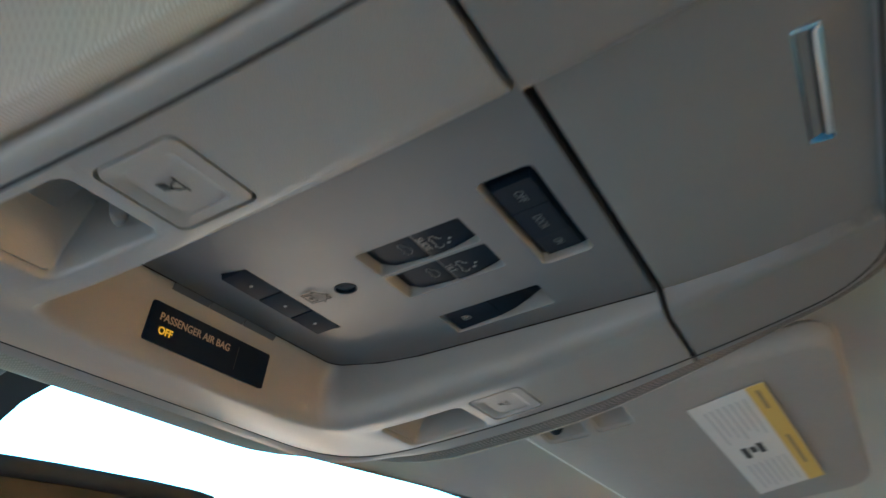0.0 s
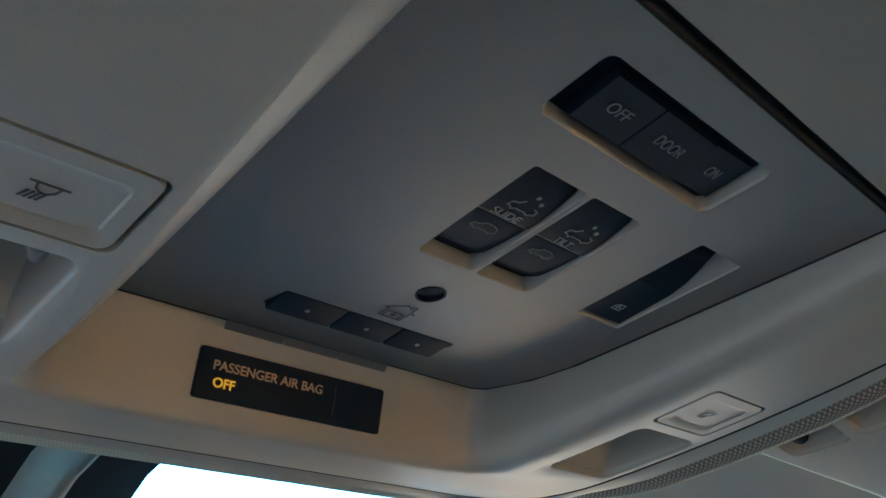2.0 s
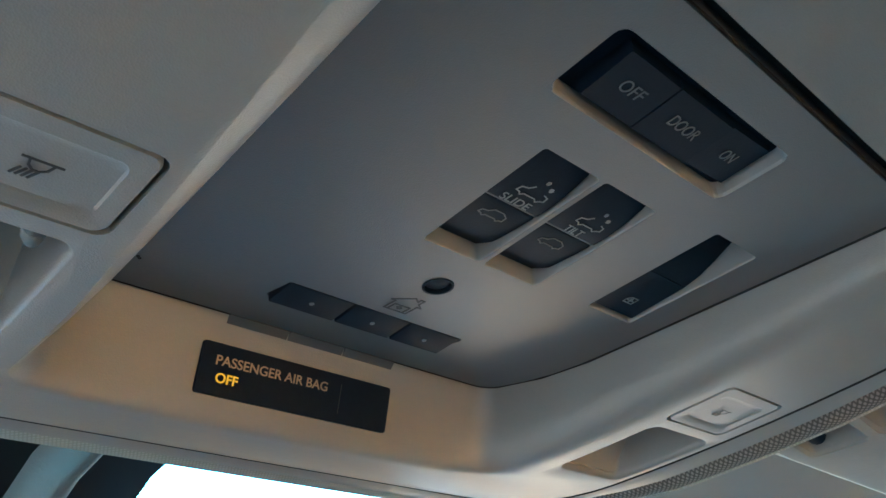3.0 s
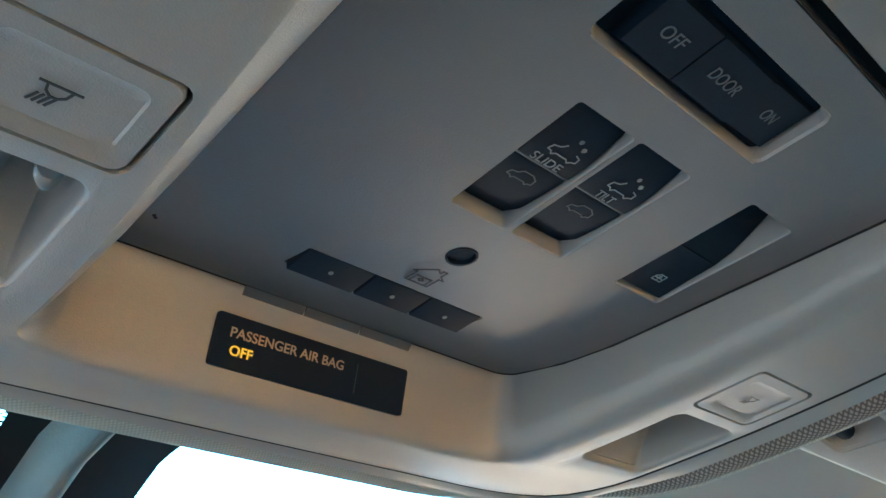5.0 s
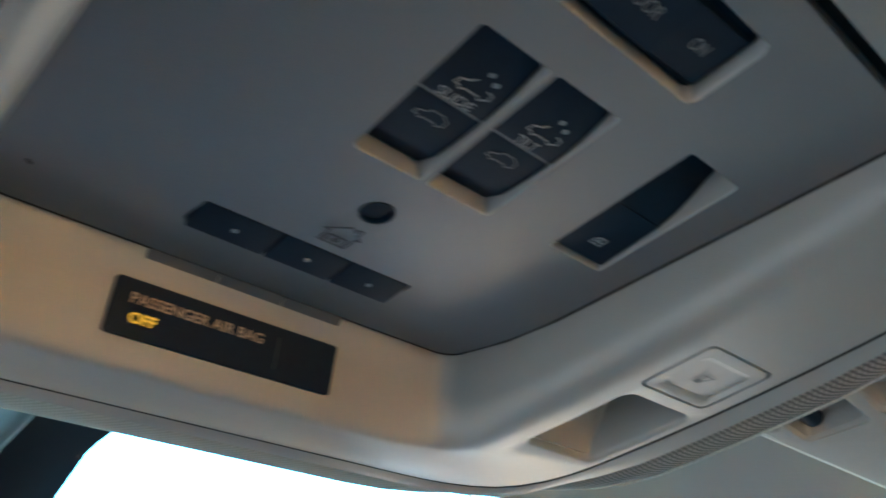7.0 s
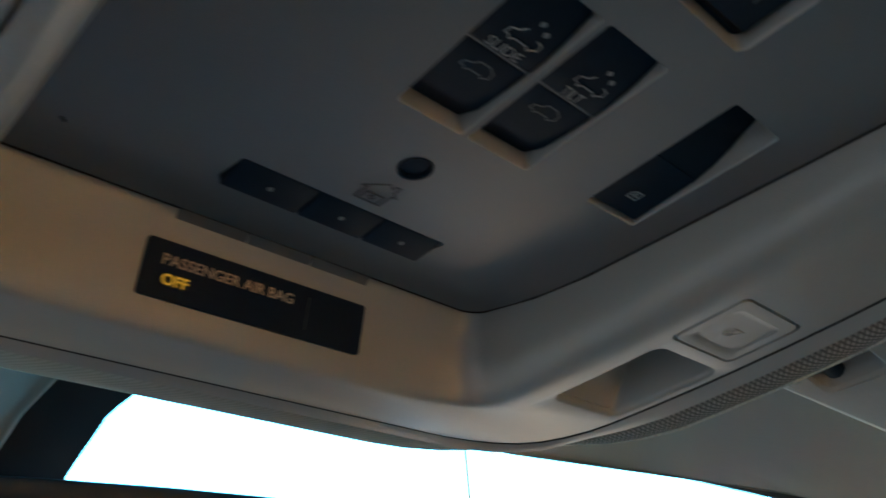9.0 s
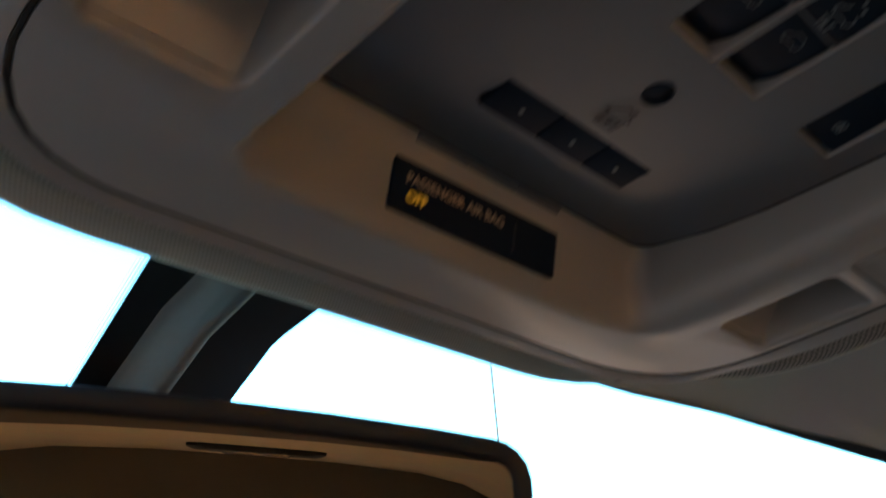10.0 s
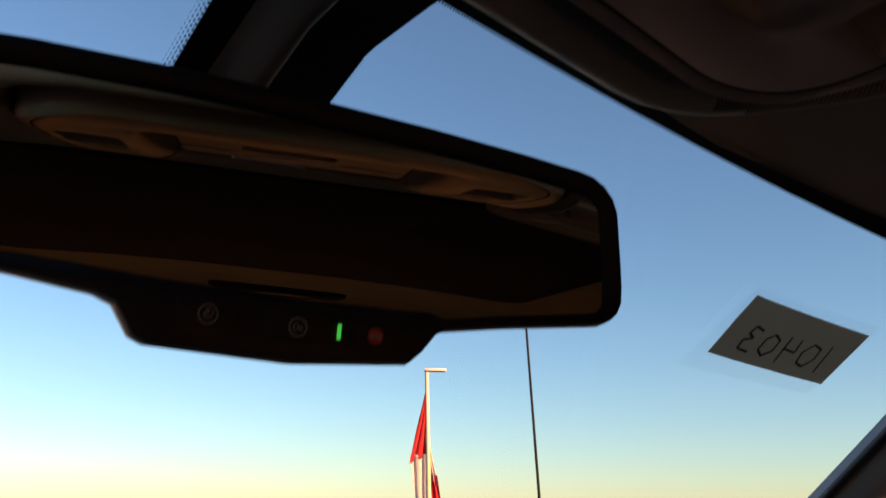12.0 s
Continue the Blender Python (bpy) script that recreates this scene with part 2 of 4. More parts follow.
def carved(ob, cutters, mode="DIFFERENCE"):
    """Cut closed bmeshes out of a mesh object and keep the result as its mesh."""
    tools = []
    for bm in cutters:
        bmesh.ops.recalc_face_normals(bm, faces=bm.faces)
        me = bpy.data.meshes.new("cutter")
        bm.to_mesh(me)
        bm.free()
        me.transform(Matrix.Scale(UNIT, 4))
        tool = new("cutter", me)
        tool.parent = ob.parent
        mod = ob.modifiers.new("cut", "BOOLEAN")
        mod.object, mod.operation, mod.solver = tool, mode, "EXACT"
        tools.append(tool)
    bpy.context.view_layer.update()
    me = bpy.data.meshes.new_from_object(ob.evaluated_get(bpy.context.evaluated_depsgraph_get()))
    me.name = ob.data.name
    ob.modifiers.clear()
    ob.data = me
    for tool in tools:
        bpy.data.objects.remove(tool)
    me.shade_smooth()
    me.set_sharp_from_angle(angle=radians(32))
    return ob


def strokes(lines, width, thick=0.0002):
    """Flat ribbons along polylines in the xy plane, for printed signs."""
    bm = bmesh.new()
    for line in lines:
        pts = [Vector((x, y, 0)) for x, y in line]
        for a, b in zip(pts, pts[1:]):
            way = (b - a).normalized()
            side = Vector((-way.y, way.x, 0)) * width / 2
            a2, b2 = a - way * width * 0.3, b + way * width * 0.3
            low = [bm.verts.new(p) for p in (a2 + side, b2 + side, b2 - side, a2 - side)]
            high = [bm.verts.new(p.co + Vector((0, 0, thick))) for p in low]
            bm.faces.new(low), bm.faces.new(high)
            for i in range(4):
                bm.faces.new((low[i], low[(i + 1) % 4], high[(i + 1) % 4], high[i]))
    return bm


def lettering(text, height, width, thick=0.0002, bold=0.0):
    """A word as a thin mesh, its middle at the origin, fitted to the width and height given."""
    cu = bpy.data.curves.new("lettering", "FONT")
    cu.body, cu.size, cu.extrude, cu.offset = text, 1.0, 0.05, bold
    cu.align_x, cu.align_y = "CENTER", "CENTER"
    ob = new("lettering", cu)
    bpy.context.view_layer.update()
    me = bpy.data.meshes.new_from_object(ob.evaluated_get(bpy.context.evaluated_depsgraph_get()))
    bpy.data.objects.remove(ob)
    bm = bmesh.new()
    bm.from_mesh(me)
    bpy.data.meshes.remove(me)
    lo = [min(v.co[i] for v in bm.verts) for i in range(3)]
    hi = [max(v.co[i] for v in bm.verts) for i in range(3)]
    for v in bm.verts:
        v.co.x = (v.co.x - (lo[0] + hi[0]) / 2) * width / (hi[0] - lo[0])
        v.co.y = (v.co.y - (lo[1] + hi[1]) / 2) * height / (hi[1] - lo[1])
        v.co.z = (v.co.z - (lo[2] + hi[2]) / 2) * thick / (hi[2] - lo[2])
    return bm


def moved(bm, m):
    bmesh.ops.transform(bm, matrix=m, verts=bm.verts)
    return bm


# ---- the shape of the roof trim ----
TIP = pose(0, 0, 1.65, -5.07)        # the console's own frame: its panel is level in it


def z_wing(y):
    """Height of the console's rim below its frame's origin, falling towards the windscreen."""
    u = -y
    return -0.0302 + 0.027 * u + 0.30 * u * u + 0.15 * u ** 3 + 5.0 * max(0.0, y - 0.012) ** 2


def z_panel(y):
    """Height of the switch panel, which bends up into the roof towards its front edge."""
    u = -y
    flat = 0.0025 + 0.02 * (u - 0.09)
    if u < 0.075:
        return flat + 0.0097 * ((0.075 - max(u, FRONT)) / (0.075 - FRONT)) ** 2
    return flat if u < 0.205 else flat + 0.9 * (u - 0.205) ** 2


FRONT = 0.0065                       # the panel's front edge lies this far behind the frame's origin
INNER = (-0.1050, 0.1010, -0.345, -FRONT)
RIM = (-0.1150, 0.1175, -0.365, 0.011)
SEAM = (-0.1755, 0.1755, -0.328, 0.0405)


def ring(across, along, left):
    """The recess outline between panel and rim: the shares by which it has widened on the right and left and lengthened along the console."""
    a, b = rounded(*INNER, 0.008), rounded(*RIM, (0.011, 0.02))
    b = [(x, y - 0.009 * (x / 0.1185) ** 6 if y > -0.05 else y) for x, y in b]
    b = [(x + min(0.0018, 0.0012 + 0.052 * (y + 0.0606)) * min(1.0, max(0.0, -x / 0.1)), y) for x, y in b]
    return [(p[0] + (q[0] - p[0]) * (across if p[0] > 0 else left), p[1] + (q[1] - p[1]) * along) for p, q in zip(a, b)]


def outline(grow):
    return rounded(SEAM[0] - grow, SEAM[1] + grow, SEAM[2] - grow, SEAM[3] + grow, (0.06 + grow, 0.045 + grow))


LIP = ((-0.0010, 0.0, 0.0), (-0.0006, 0.0030, 0.0), (0.0006, 0.0030, 0.0), (0.0011, 0.0, 0.0), (0.004, 0.0002, 0.0014), (0.0075, 0.0012, 0.0036), (0.0098, 0.0035, 0.0066), (0.0108, 0.007, 0.0090), (0.0108, 0.03, 0.0))


def flank(x, y=0.0):
    """How far a place on the rim lies on the passenger side, where the rim hangs lower: 0 to 1."""
    u = min(1.0, max(0.0, (x - 0.12) / 0.055))
    return u * u * (3 - 2 * u) * min(1.0, max(0.0, (y + 0.27) / 0.13)) * min(1.0, max(0.0, (0.035 - y) / 0.07))


def ahead(y):
    """1 along the console's front edge, 0 along its sides, by the place on the seam."""
    u = min(1.0, max(0.0, (y + 0.012) / 0.048))
    return u * u * (3 - 2 * u)


def lip_sag(y, grow):
    """How far the lip hangs below the rim's own fall along the front edge."""
    return 0.0050 * ahead(y) * min(1.0, max(0.0, (grow - 0.0011) / 0.0060))


def fore(y):
    """1 on the bar between recess and windscreen, which drops at its rear edge; 0 behind it."""
    return min(1.0, max(0.0, (y + 0.012) / 0.018))


FORE_RISE = 0.0030                   # the bar ahead of the recess lies this much higher than the rim beside it
FRONT_FACE = ((0, 0.18, 0.37, 0.53, 0.69, 0.76, 0.82, 0.88, 0.94, 1.0), (0, 0.13, 0.255, 0.49, 0.725, 0.84, 0.91, 0.96, 0.985, 1.0))
LEFT_FACE = ((0, 0.06, 0.13, 0.22, 0.36, 0.52, 0.68, 0.84, 0.94, 1.0), (0, 0.28, 0.52, 0.68, 0.80, 0.87, 0.92, 0.960, 0.986, 1.0))
SIDE_FACE = ((0, 0.05, 0.10, 0.16, 0.25, 0.36, 0.50, 0.66, 0.83, 1.0), (0, 0.28, 0.52, 0.68, 0.80, 0.88, 0.94, 0.975, 0.994, 1.0))


def side_wall(t):
    """How far down the steep side wall has come at t of its width."""
    return float(np.interp(t, *SIDE_FACE))


def bin_skin():
    """The underside of the bin door: a shallow trough whose side walls run out towards the rear."""
    loops = []
    shape = rounded(SEAM[0] + 0.002, SEAM[1] - 0.002, SEAM[2] + 0.002, SEAM[3] - 0.002, (0.06, 0.045), 20, 40)

    def low(x, y):
        u = -y
        inner, outer = (INNER[1], RIM[1]) if x > 0 else (-INNER[0], 0.0045 - RIM[0])
        width = (outer - inner) * max(0.35, 1 - max(0.0, u - 0.21) / 0.18)
        return z_panel(y) + (min(z_wing(y), z_panel(y)) - z_panel(y)) * side_wall(min(1.0, max(0.0, (abs(x) - inner) / width)))

    for i in range(4, 101):
        k = i / 100
        loops.append([(x * k, -0.26 + (y + 0.26) * k, low(x * k, -0.26 + (y + 0.26) * k)) for x, y in shape])
    for grow, rise, drop in LIP:
        loops.append([(x, y, z_wing(y) + rise - drop * flank(x, y)) for x, y in rounded(SEAM[0] - grow, SEAM[1] + grow, SEAM[2] - grow, SEAM[3] + grow, (0.06 + grow, 0.045 + grow), 20, 40)])
    loops.append([(x, y, 0.09) for x, y, _ in loops[-1]])
    return loft(loops)


def console_skin(floor_drop):
    """The underside of the console as a closed solid: floor, sloping walls, rounded rim, wings, seam and lip."""
    loops = []
    loops.append([(x * 0.5, -0.17 + (y + 0.17) * 0.5, z_panel(-0.17 + (y + 0.17) * 0.5) + floor_drop) for x, y in ring(0, 0, 0)])
    loops.append([(x, y, z_panel(y) + floor_drop) for x, y in ring(0, 0, 0)])
    for f in (0.0, 0.12, 0.24, 0.36, 0.48, 0.58, 0.67, 0.75, 0.82, 0.88, 0.93, 0.965, 0.985, 0.995, 1.0):
        across, along, left = [float(np.interp(f, run[1], run[0])) for run in (SIDE_FACE, FRONT_FACE, LEFT_FACE)]
        loops.append([(x, y, z_panel(y) + (min(z_wing(y), z_panel(y)) + FORE_RISE * fore(y) - z_panel(y)) * f) for x, y in ring(across, along, left)])
    last = ring(1, 1, 1)
    clipped = [(max(min(x, 0.172), -0.172), max(y, -0.318)) for x, y in last]
    for s in (0.08, 0.18, 0.3, 0.45, 0.6, 0.8):
        row = [(p[0] + (q[0] - p[0]) * s, p[1] + (q[1] - p[1]) * s) for p, q in zip(clipped, outline(-0.002))]
        loops.append([(x, y, z_wing(y) + FORE_RISE * (1 - s) ** 1.2 * fore(y)) for x, y in row])
    for grow, rise, drop in LIP:
        loops.append([(x, y, z_wing(y) + rise - drop * flank(x, y) - lip_sag(y - grow, grow)) for x, y in outline(grow)])
    loops.append([(x, y, 0.09) for x, y in outline(0.0108)])
    return loft(loops)


# ---- overhead console ----
console = thing("overhead_console", TIP, "grey moulded plastic overhead console with switches set in the headliner", "overhead console")
lamp_wells = []
for s in (-1, 1):
    x0, x1 = sorted((s * 0.1255, s * 0.1690))
    cut_rows = []
    for grow, up in ((0.0030, -0.010), (0.0024, -0.0004), (0.0012, 0.0003), (0.0004, 0.0012), (0.0, 0.0030)):
        cut_rows.append([(x, y, z_wing(y) + up) for x, y in rounded(x0 - grow, x1 + grow, -0.0785 - grow, -0.0255 + grow, 0.0045 + grow, 5, 6)])
    ramp = lambda y: 0.0032 + 0.0260 * min(1.0, max(0.0, (-0.0265 - y) / 0.020)) ** 0.8
    for shrink in (1.0, 0.97, 0.90, 0.5):
        floor_row = [(0.14625 * s + (x - 0.14625 * s) * shrink, -0.052 + (y + 0.052) * shrink) for x, y in rounded(x0, x1, -0.0785, -0.0255, 0.0045, 5, 6)]
        cut_rows.append([(x, y, z_wing(y) + max(0.0032, ramp(y) - (0.003 if shrink == 1.0 else 0.001 if shrink == 0.97 else 0.0))) for x, y in floor_row])
    lamp_wells.append(loft(cut_rows))
button_wells = []
for s in (-1, 1):
    x0, x1 = sorted((s * 0.1210, s * 0.1660))
    button_wells.append(slab(rounded(x0, x1, -0.1196, -0.0860, 0.004, 4, 2), -0.05, z_wing(-0.1) + 0.012))
body = part("console_body", console_skin(0.0145), GREY, console)
carved(body, [box(-0.3, 0.3, -0.2105, 0.3, -0.2, 0.2)], "INTERSECT")
carved(body, lamp_wells + button_wells)
bin_door = part("sunglasses_bin_door", bin_skin(), BIN, console, "grey hinged sunglasses bin door")
carved(bin_door, [box(-0.3, 0.3, -0.5, -0.2140, -0.2, 0.2)], "INTERSECT")
part("gap_backing", box(-0.17, 0.17, -0.2165, -0.2080, 0.012, 0.03), GAP, console)

# dark strip laid in the seam groove, in place of the groove's shade
seam_rows = [[(x, y, z_wing(y) + up) for x, y in outline(g)] for g, up in ((-0.0006, 0.0004), (0.0008, -0.0003))]
seam_rows += [[(x, y, z + 0.0015) for x, y, z in row] for row in seam_rows[::-1]]
part("seam_shade", loft(seam_rows + seam_rows[:1], (False, False)), GAP, console, "dark strip for the shade in the seam between console and edge lip", None)

# the chrome finger pull of the bin: a scooped half, its dark reflection put into the colour, and a bright lip inside
# sloping ends
zp = z_panel(-0.303)
rings = [[(x, y, zp + dz) for x, y in rounded(-0.064 + g, 0.014 - g, -0.3085 + h, -0.2980 - h, 0.0008, 3, 2)] for g, h, dz in ((0.0, 0.0, 0.003), (0.0, 0.0, -0.0010), (0.0006, 0.0003, -0.0018), (0.0012, 0.0006, -0.0018), (0.0045, 0.0008, 0.0004), (0.0045, 0.0008, 0.004))]
pull = part("chrome_pull", loft(rings, (False, False)), CHROME, console, "polished chrome finger pull")
scoop = [(-0.2986, zp - 0.0014), (-0.3000, zp - 0.0004), (-0.3018, zp + 0.0002), (-0.3036, zp + 0.0003), (-0.3056, zp - 0.0004), (-0.3056, zp + 0.003), (-0.2986, zp + 0.003)]
part("pull_hollow", prism(scoop, -0.0605, 0.0105), principled("dark_reflection", (0.022, 0.030, 0.042), 0.22, 1.0), pull, "mirror-like hollow with its dark reflection put into the colour", 60)
lip = [(-0.3056, zp - 0.0004), (-0.3060, zp - 0.0008), (-0.3068, zp - 0.0012), (-0.3080, zp - 0.0014), (-0.3080, zp + 0.003), (-0.3056, zp + 0.003)]
part("pull_lip", prism(lip, -0.0605, 0.0105), principled("satin_chrome", (0.40, 0.40, 0.39), 0.32, 0.9), pull, "brighter satin lip", 60)

# switch panel with its wells
panel_edge = [(x, max(y, -0.2098)) for x, y in rounded(-0.1040, 0.0999, -0.2098, -FRONT - 0.0010, (0.0085, 0.001), 8, 12)]
panel_rows = []
for k, rise in ((0.3, 0.0), (0.7, 0.0), (0.88, 0.0), (0.95, 0.0), (0.985, 0.0), (0.996, 0.0002), (1.0, 0.0008)):
    row = [(x * k, -0.15 + (y + 0.15) * k) for x, y in panel_edge]
    panel_rows.append([(x, y, z_panel(y) - 0.0005 + rise) for x, y in row])
panel_rows.append([(x, y, 0.0150) for x, y in panel_edge])
panel = part("switch_panel", loft(panel_rows), PANEL, console, "smooth grey switch panel")
# dark strip put in for the shade in the gap round the panel
gap_shade_rows = [[(x, y, z_panel(y) + 0.0002) for x, y in panel_edge], [(x * 0.997, y - 0.0004, z_panel(y) - 0.0007) for x, y in [(x, max(y, -0.2098)) for x, y in ring(0, 0, 0)]]]
gap_shade_rows += [[(x, y, z + 0.002) for x, y, z in row] for row in gap_shade_rows[::-1]]
part("panel_gap_shade", loft(gap_shade_rows + gap_shade_rows[:1], (False, False)), GAP, console, "thin dark strip for the shade in the gap round the switch panel", None)
# tabs whose dark colour holds the shade under the panel edge
for x0, x1 in ((-0.0395, -0.0125), (-0.0120, 0.0150), (0.0155, 0.0425)):
    tab = [(-0.0072, 0.0100), (-0.0042, 0.0070), (-0.0036, 0.0073), (-0.0040, 0.0110)]
    part("panel_tab", prism(tab, x0, x1), TAB, console, "narrow tab under the panel edge, darkened for its shade")
for px, py in ((-0.0905, -0.0360), (-0.0896, -0.0350)):
    spot = [(px + 0.0006 * math.cos(a * math.pi / 5), py + 0.0006 * math.sin(a * math.pi / 5)) for a in range(10)]
    part("pin_mark", slab(spot, z_panel(py) - 0.0007, z_panel(py) - 0.0004), GAP, panel, "tiny dark pin mark")


def skewed(pts):
    """The switches sit in wells that lean a little across the panel."""
    return [(x + 0.07 * (y + 0.127), y, *more) for x, y, *more in pts]


tools = []
for x0, x1, y0, y1 in ((-0.0281, -0.0031, -0.1542, -0.1000), (-0.0003, 0.0260, -0.1545, -0.1000), (0.0556, 0.0822, -0.1596, -0.1015)):
    rows = [[(x0 - g + (x - x0) * (1 + 2 * g / (x1 - x0)), y0 - g + (y - y0) * (1 + 2 * g / (y1 - y0)), (z_panel(y) + d)) for x, y in rounded(x0, x1, y0, y1, 0.0014, 4, 2)] for g, d in ((0.0008, -0.02), (0.0008, -0.0006), (0.0003, -0.0003), (0.0, 0.0003), (-0.0002, 0.0110))]
    tools.append(loft([skewed(row) for row in rows]))
dome_edge = rounded(-0.0455, 0.0378, -0.1962, -0.1708, 0.0035, 4, 2)
tools.append(loft([skewed([(-0.003 + (x + 0.003) * k, -0.1835 + (y + 0.1835) * k, z_panel(y) + d) for x, y in dome_edge]) for k, d in ((1.03, -0.02), (1.03, -0.0006), (1.012, -0.0002), (1.0, 0.0008), (0.985, 0.0098))]))
hole = [(-0.0004 + 0.0058 * math.cos(a * math.pi / 12), -0.0793 + 0.0058 * math.sin(a * math.pi / 12)) for a in range(24)]
tools.append(slab(hole, -0.02, 0.010))
tools.append(slab(rounded(-0.0440, 0.0388, -0.0522, -0.0372, 0.001, 2, 2), -0.02, 0.009))
carved(panel, tools)


def true_normals(ob, height, steep=0.8):
    """Shade the underside by the slope of the surface that it was cut from, and all other faces flat."""
    me, normals = ob.data, []
    for poly in me.polygons:
        for k in poly.loop_indices:
            y = me.vertices[me.loops[k].vertex_index].co.y / UNIT
            slope = (height(y + 0.0005) - height(y - 0.0005)) / 0.001
            normals.append(Vector((0, slope, -1)).normalized() if poly.normal.z < -steep else poly.normal.copy())
    me.normals_split_custom_set(normals)


true_normals(panel, z_panel)
panel.data.materials.append(WELL_LIT)
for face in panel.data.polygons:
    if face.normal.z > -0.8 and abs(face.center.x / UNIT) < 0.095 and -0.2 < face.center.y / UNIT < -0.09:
        face.material_index = 1           # light on the well walls is put into a paler colour


def sign(name, bm, x, y, z, material, parent, turn=0.0, tilt=0.0):
    """Print on a face that looks down: mirrored so that it reads from below."""
    return part(name, moved(bm, pose(x, y, z, 180 + tilt, 0, turn)), material, parent, "", None)


def sign_on(name, bm, quad, u, v, material, parent):
    """Print on a four-cornered face (rear left, rear right, front right, front left), at the shares u and v of its sides."""
    a, b, c, d = [Vector(p) for p in quad]
    right, rear = ((b - a) + (c - d)).normalized(), ((a - d) + (b - c)).normalized()
    out = right.cross(rear).normalized()
    rear = out.cross(right)
    here = (a * (1 - u) + b * u) * (1 - v) + (d * (1 - u) + c * u) * v + out * 0.0002
    m = Matrix((right, rear, out)).transposed().to_4x4()
    m.translation = here
    return part(name, moved(bm, m), material, parent, "", None)


CAR_LINE = [[(-5, -1.2), (-4.6, 0.4), (-2.6, 0.9), (-1.4, 2.4), (2.2, 2.4), (4.6, 1.0), (5, -1.2), (3.9, -1.4), (3.2, -2.2), (2.2, -1.4), (-1.8, -1.4), (-2.6, -2.2), (-3.6, -1.4), (-5, -1.2)]]
OPEN_CAR = [[(-1.6, 2.2), (-2.8, 0.8), (-4.8, 0.3), (-5.2, -1.4), (-3.8, -1.6), (-3.0, -2.4), (-2.0, -1.6), (2.0, -1.6), (3.0, -2.4), (3.9, -1.6), (5, -1.2), (4.8, 0.4), (3.2, 0.9)]]
ARROWS = [[(0.6, 4.6), (1.4, 4.4)], [(1.0, 4.9), (1.0, 4.0)], [(3.4, 3.0), (4.4, 2.7)], [(3.9, 3.3), (3.9, 2.3)]]


def scaled(lines, k):
    return [[(x * k, y * k) for x, y in line] for line in lines]


# roof rockers
def rocker_quad(x0, x1, rear_y, rear_d, front_y, front_d):
    return ((x0, rear_y, z_panel(rear_y) + rear_d), (x1, rear_y, z_panel(rear_y) + rear_d), (x1, front_y, z_panel(front_y) + front_d), (x0, front_y, z_panel(front_y) + front_d))


def rocker(profile, x0, x1):
    """A rocker half: a side profile of (y, depth) between two sides, with narrow chamfers along them."""
    rows = []
    for x, sink in ((x0, 0.0005), (x0 + 0.0005, 0.0), (x1 - 0.0005, 0.0), (x1, 0.0005)):
        rows.append(skewed([(x, y, z_panel(y) + min(d + sink, 0.0108)) for y, d in profile]))
    return loft(rows)


for i, (x0, x1, word) in enumerate(((-0.0277, -0.0037, "SLIDE"), (0.0002, 0.0255, "TILT"))):
    prof = [(-0.1287, 0.0016), (-0.1290, 0.0009), (-0.1296, 0.0006), (-0.1350, 0.0005), (-0.1410, 0.0010), (-0.1460, 0.0018), (-0.1505, 0.0027), (-0.1538, 0.0036), (-0.1538, 0.0108), (-0.1287, 0.0108)]
    rear = part("roof_rocker", rocker(prof, x0, x1), BLACK, console, "black rocker marked " + word, 40)
    prof = [(-0.1279, 0.0018), (-0.1276, 0.0012), (-0.1270, 0.0010), (-0.1200, 0.0014), (-0.1120, 0.0021), (-0.1085, 0.0026), (-0.1060, 0.0036), (-0.1035, 0.0048), (-0.1008, 0.0060), (-0.1008, 0.0108), (-0.1279, 0.0108)]
    front = part("roof_rocker", rocker(prof, x0, x1), BLACK, console, "black rocker with a closed roof sign", 40)
    part("rocker_split", rocker([(-0.1279, 0.0013), (-0.1286, 0.0011), (-0.1286, 0.006), (-0.1279, 0.006)], x0, x1), PRINT_DIM, front)
    flat = skewed(rocker_quad(x0, x1, -0.1450, 0.0007, -0.1290, 0.0004))
    slope = skewed(rocker_quad(x0, x1, -0.1270, 0.0010, -0.1085, 0.0026))
    sign_on("rocker_word", lettering(word, 0.0032, 0.0124 if i == 0 else 0.0082), flat, 0.46, 0.86, PRINT, rear)
    sign_on("rocker_sign", strokes(scaled(OPEN_CAR, 0.00118), 0.00042), flat, 0.54, 0.48, PRINT, rear)
    sign_on("rocker_sign", strokes(scaled(ARROWS, 0.00118), 0.0009), flat, 0.50, 0.44, PRINT, rear)
    sign_on("rocker_sign", strokes(scaled(CAR_LINE, 0.00108), 0.00042), slope, 0.46, 0.32, PRINT_DIM, front)

# rear window switch
prof = [(-0.1032, 0.0010), (-0.1040, 0.0006), (-0.1295, 0.0018), (-0.1295, 0.0108), (-0.1032, 0.0108)]
sw = part("window_switch", rocker(prof, 0.0560, 0.0817), BLACK, console, "black switch with a window sign")
prof = [(-0.1299, 0.0019), (-0.1370, 0.0032), (-0.1440, 0.0056), (-0.1500, 0.0082), (-0.1560, 0.0106), (-0.1592, 0.0107), (-0.1592, 0.0108), (-0.1299, 0.0108)]
part("window_switch", rocker(prof, 0.0560, 0.0817), BLACK, console, "black lower half of the window switch", 40)
PANE_SIGN = [[(-3, -2), (-3, 0.5), (-1, 2.2), (3, 2.2), (3, -2), (-3, -2)], [(-2.2, -0.2), (2.2, -0.2)], [(0, -1.5), (0, 1.4)], [(-0.8, 0.6), (0, 1.5), (0.8, 0.6)]]
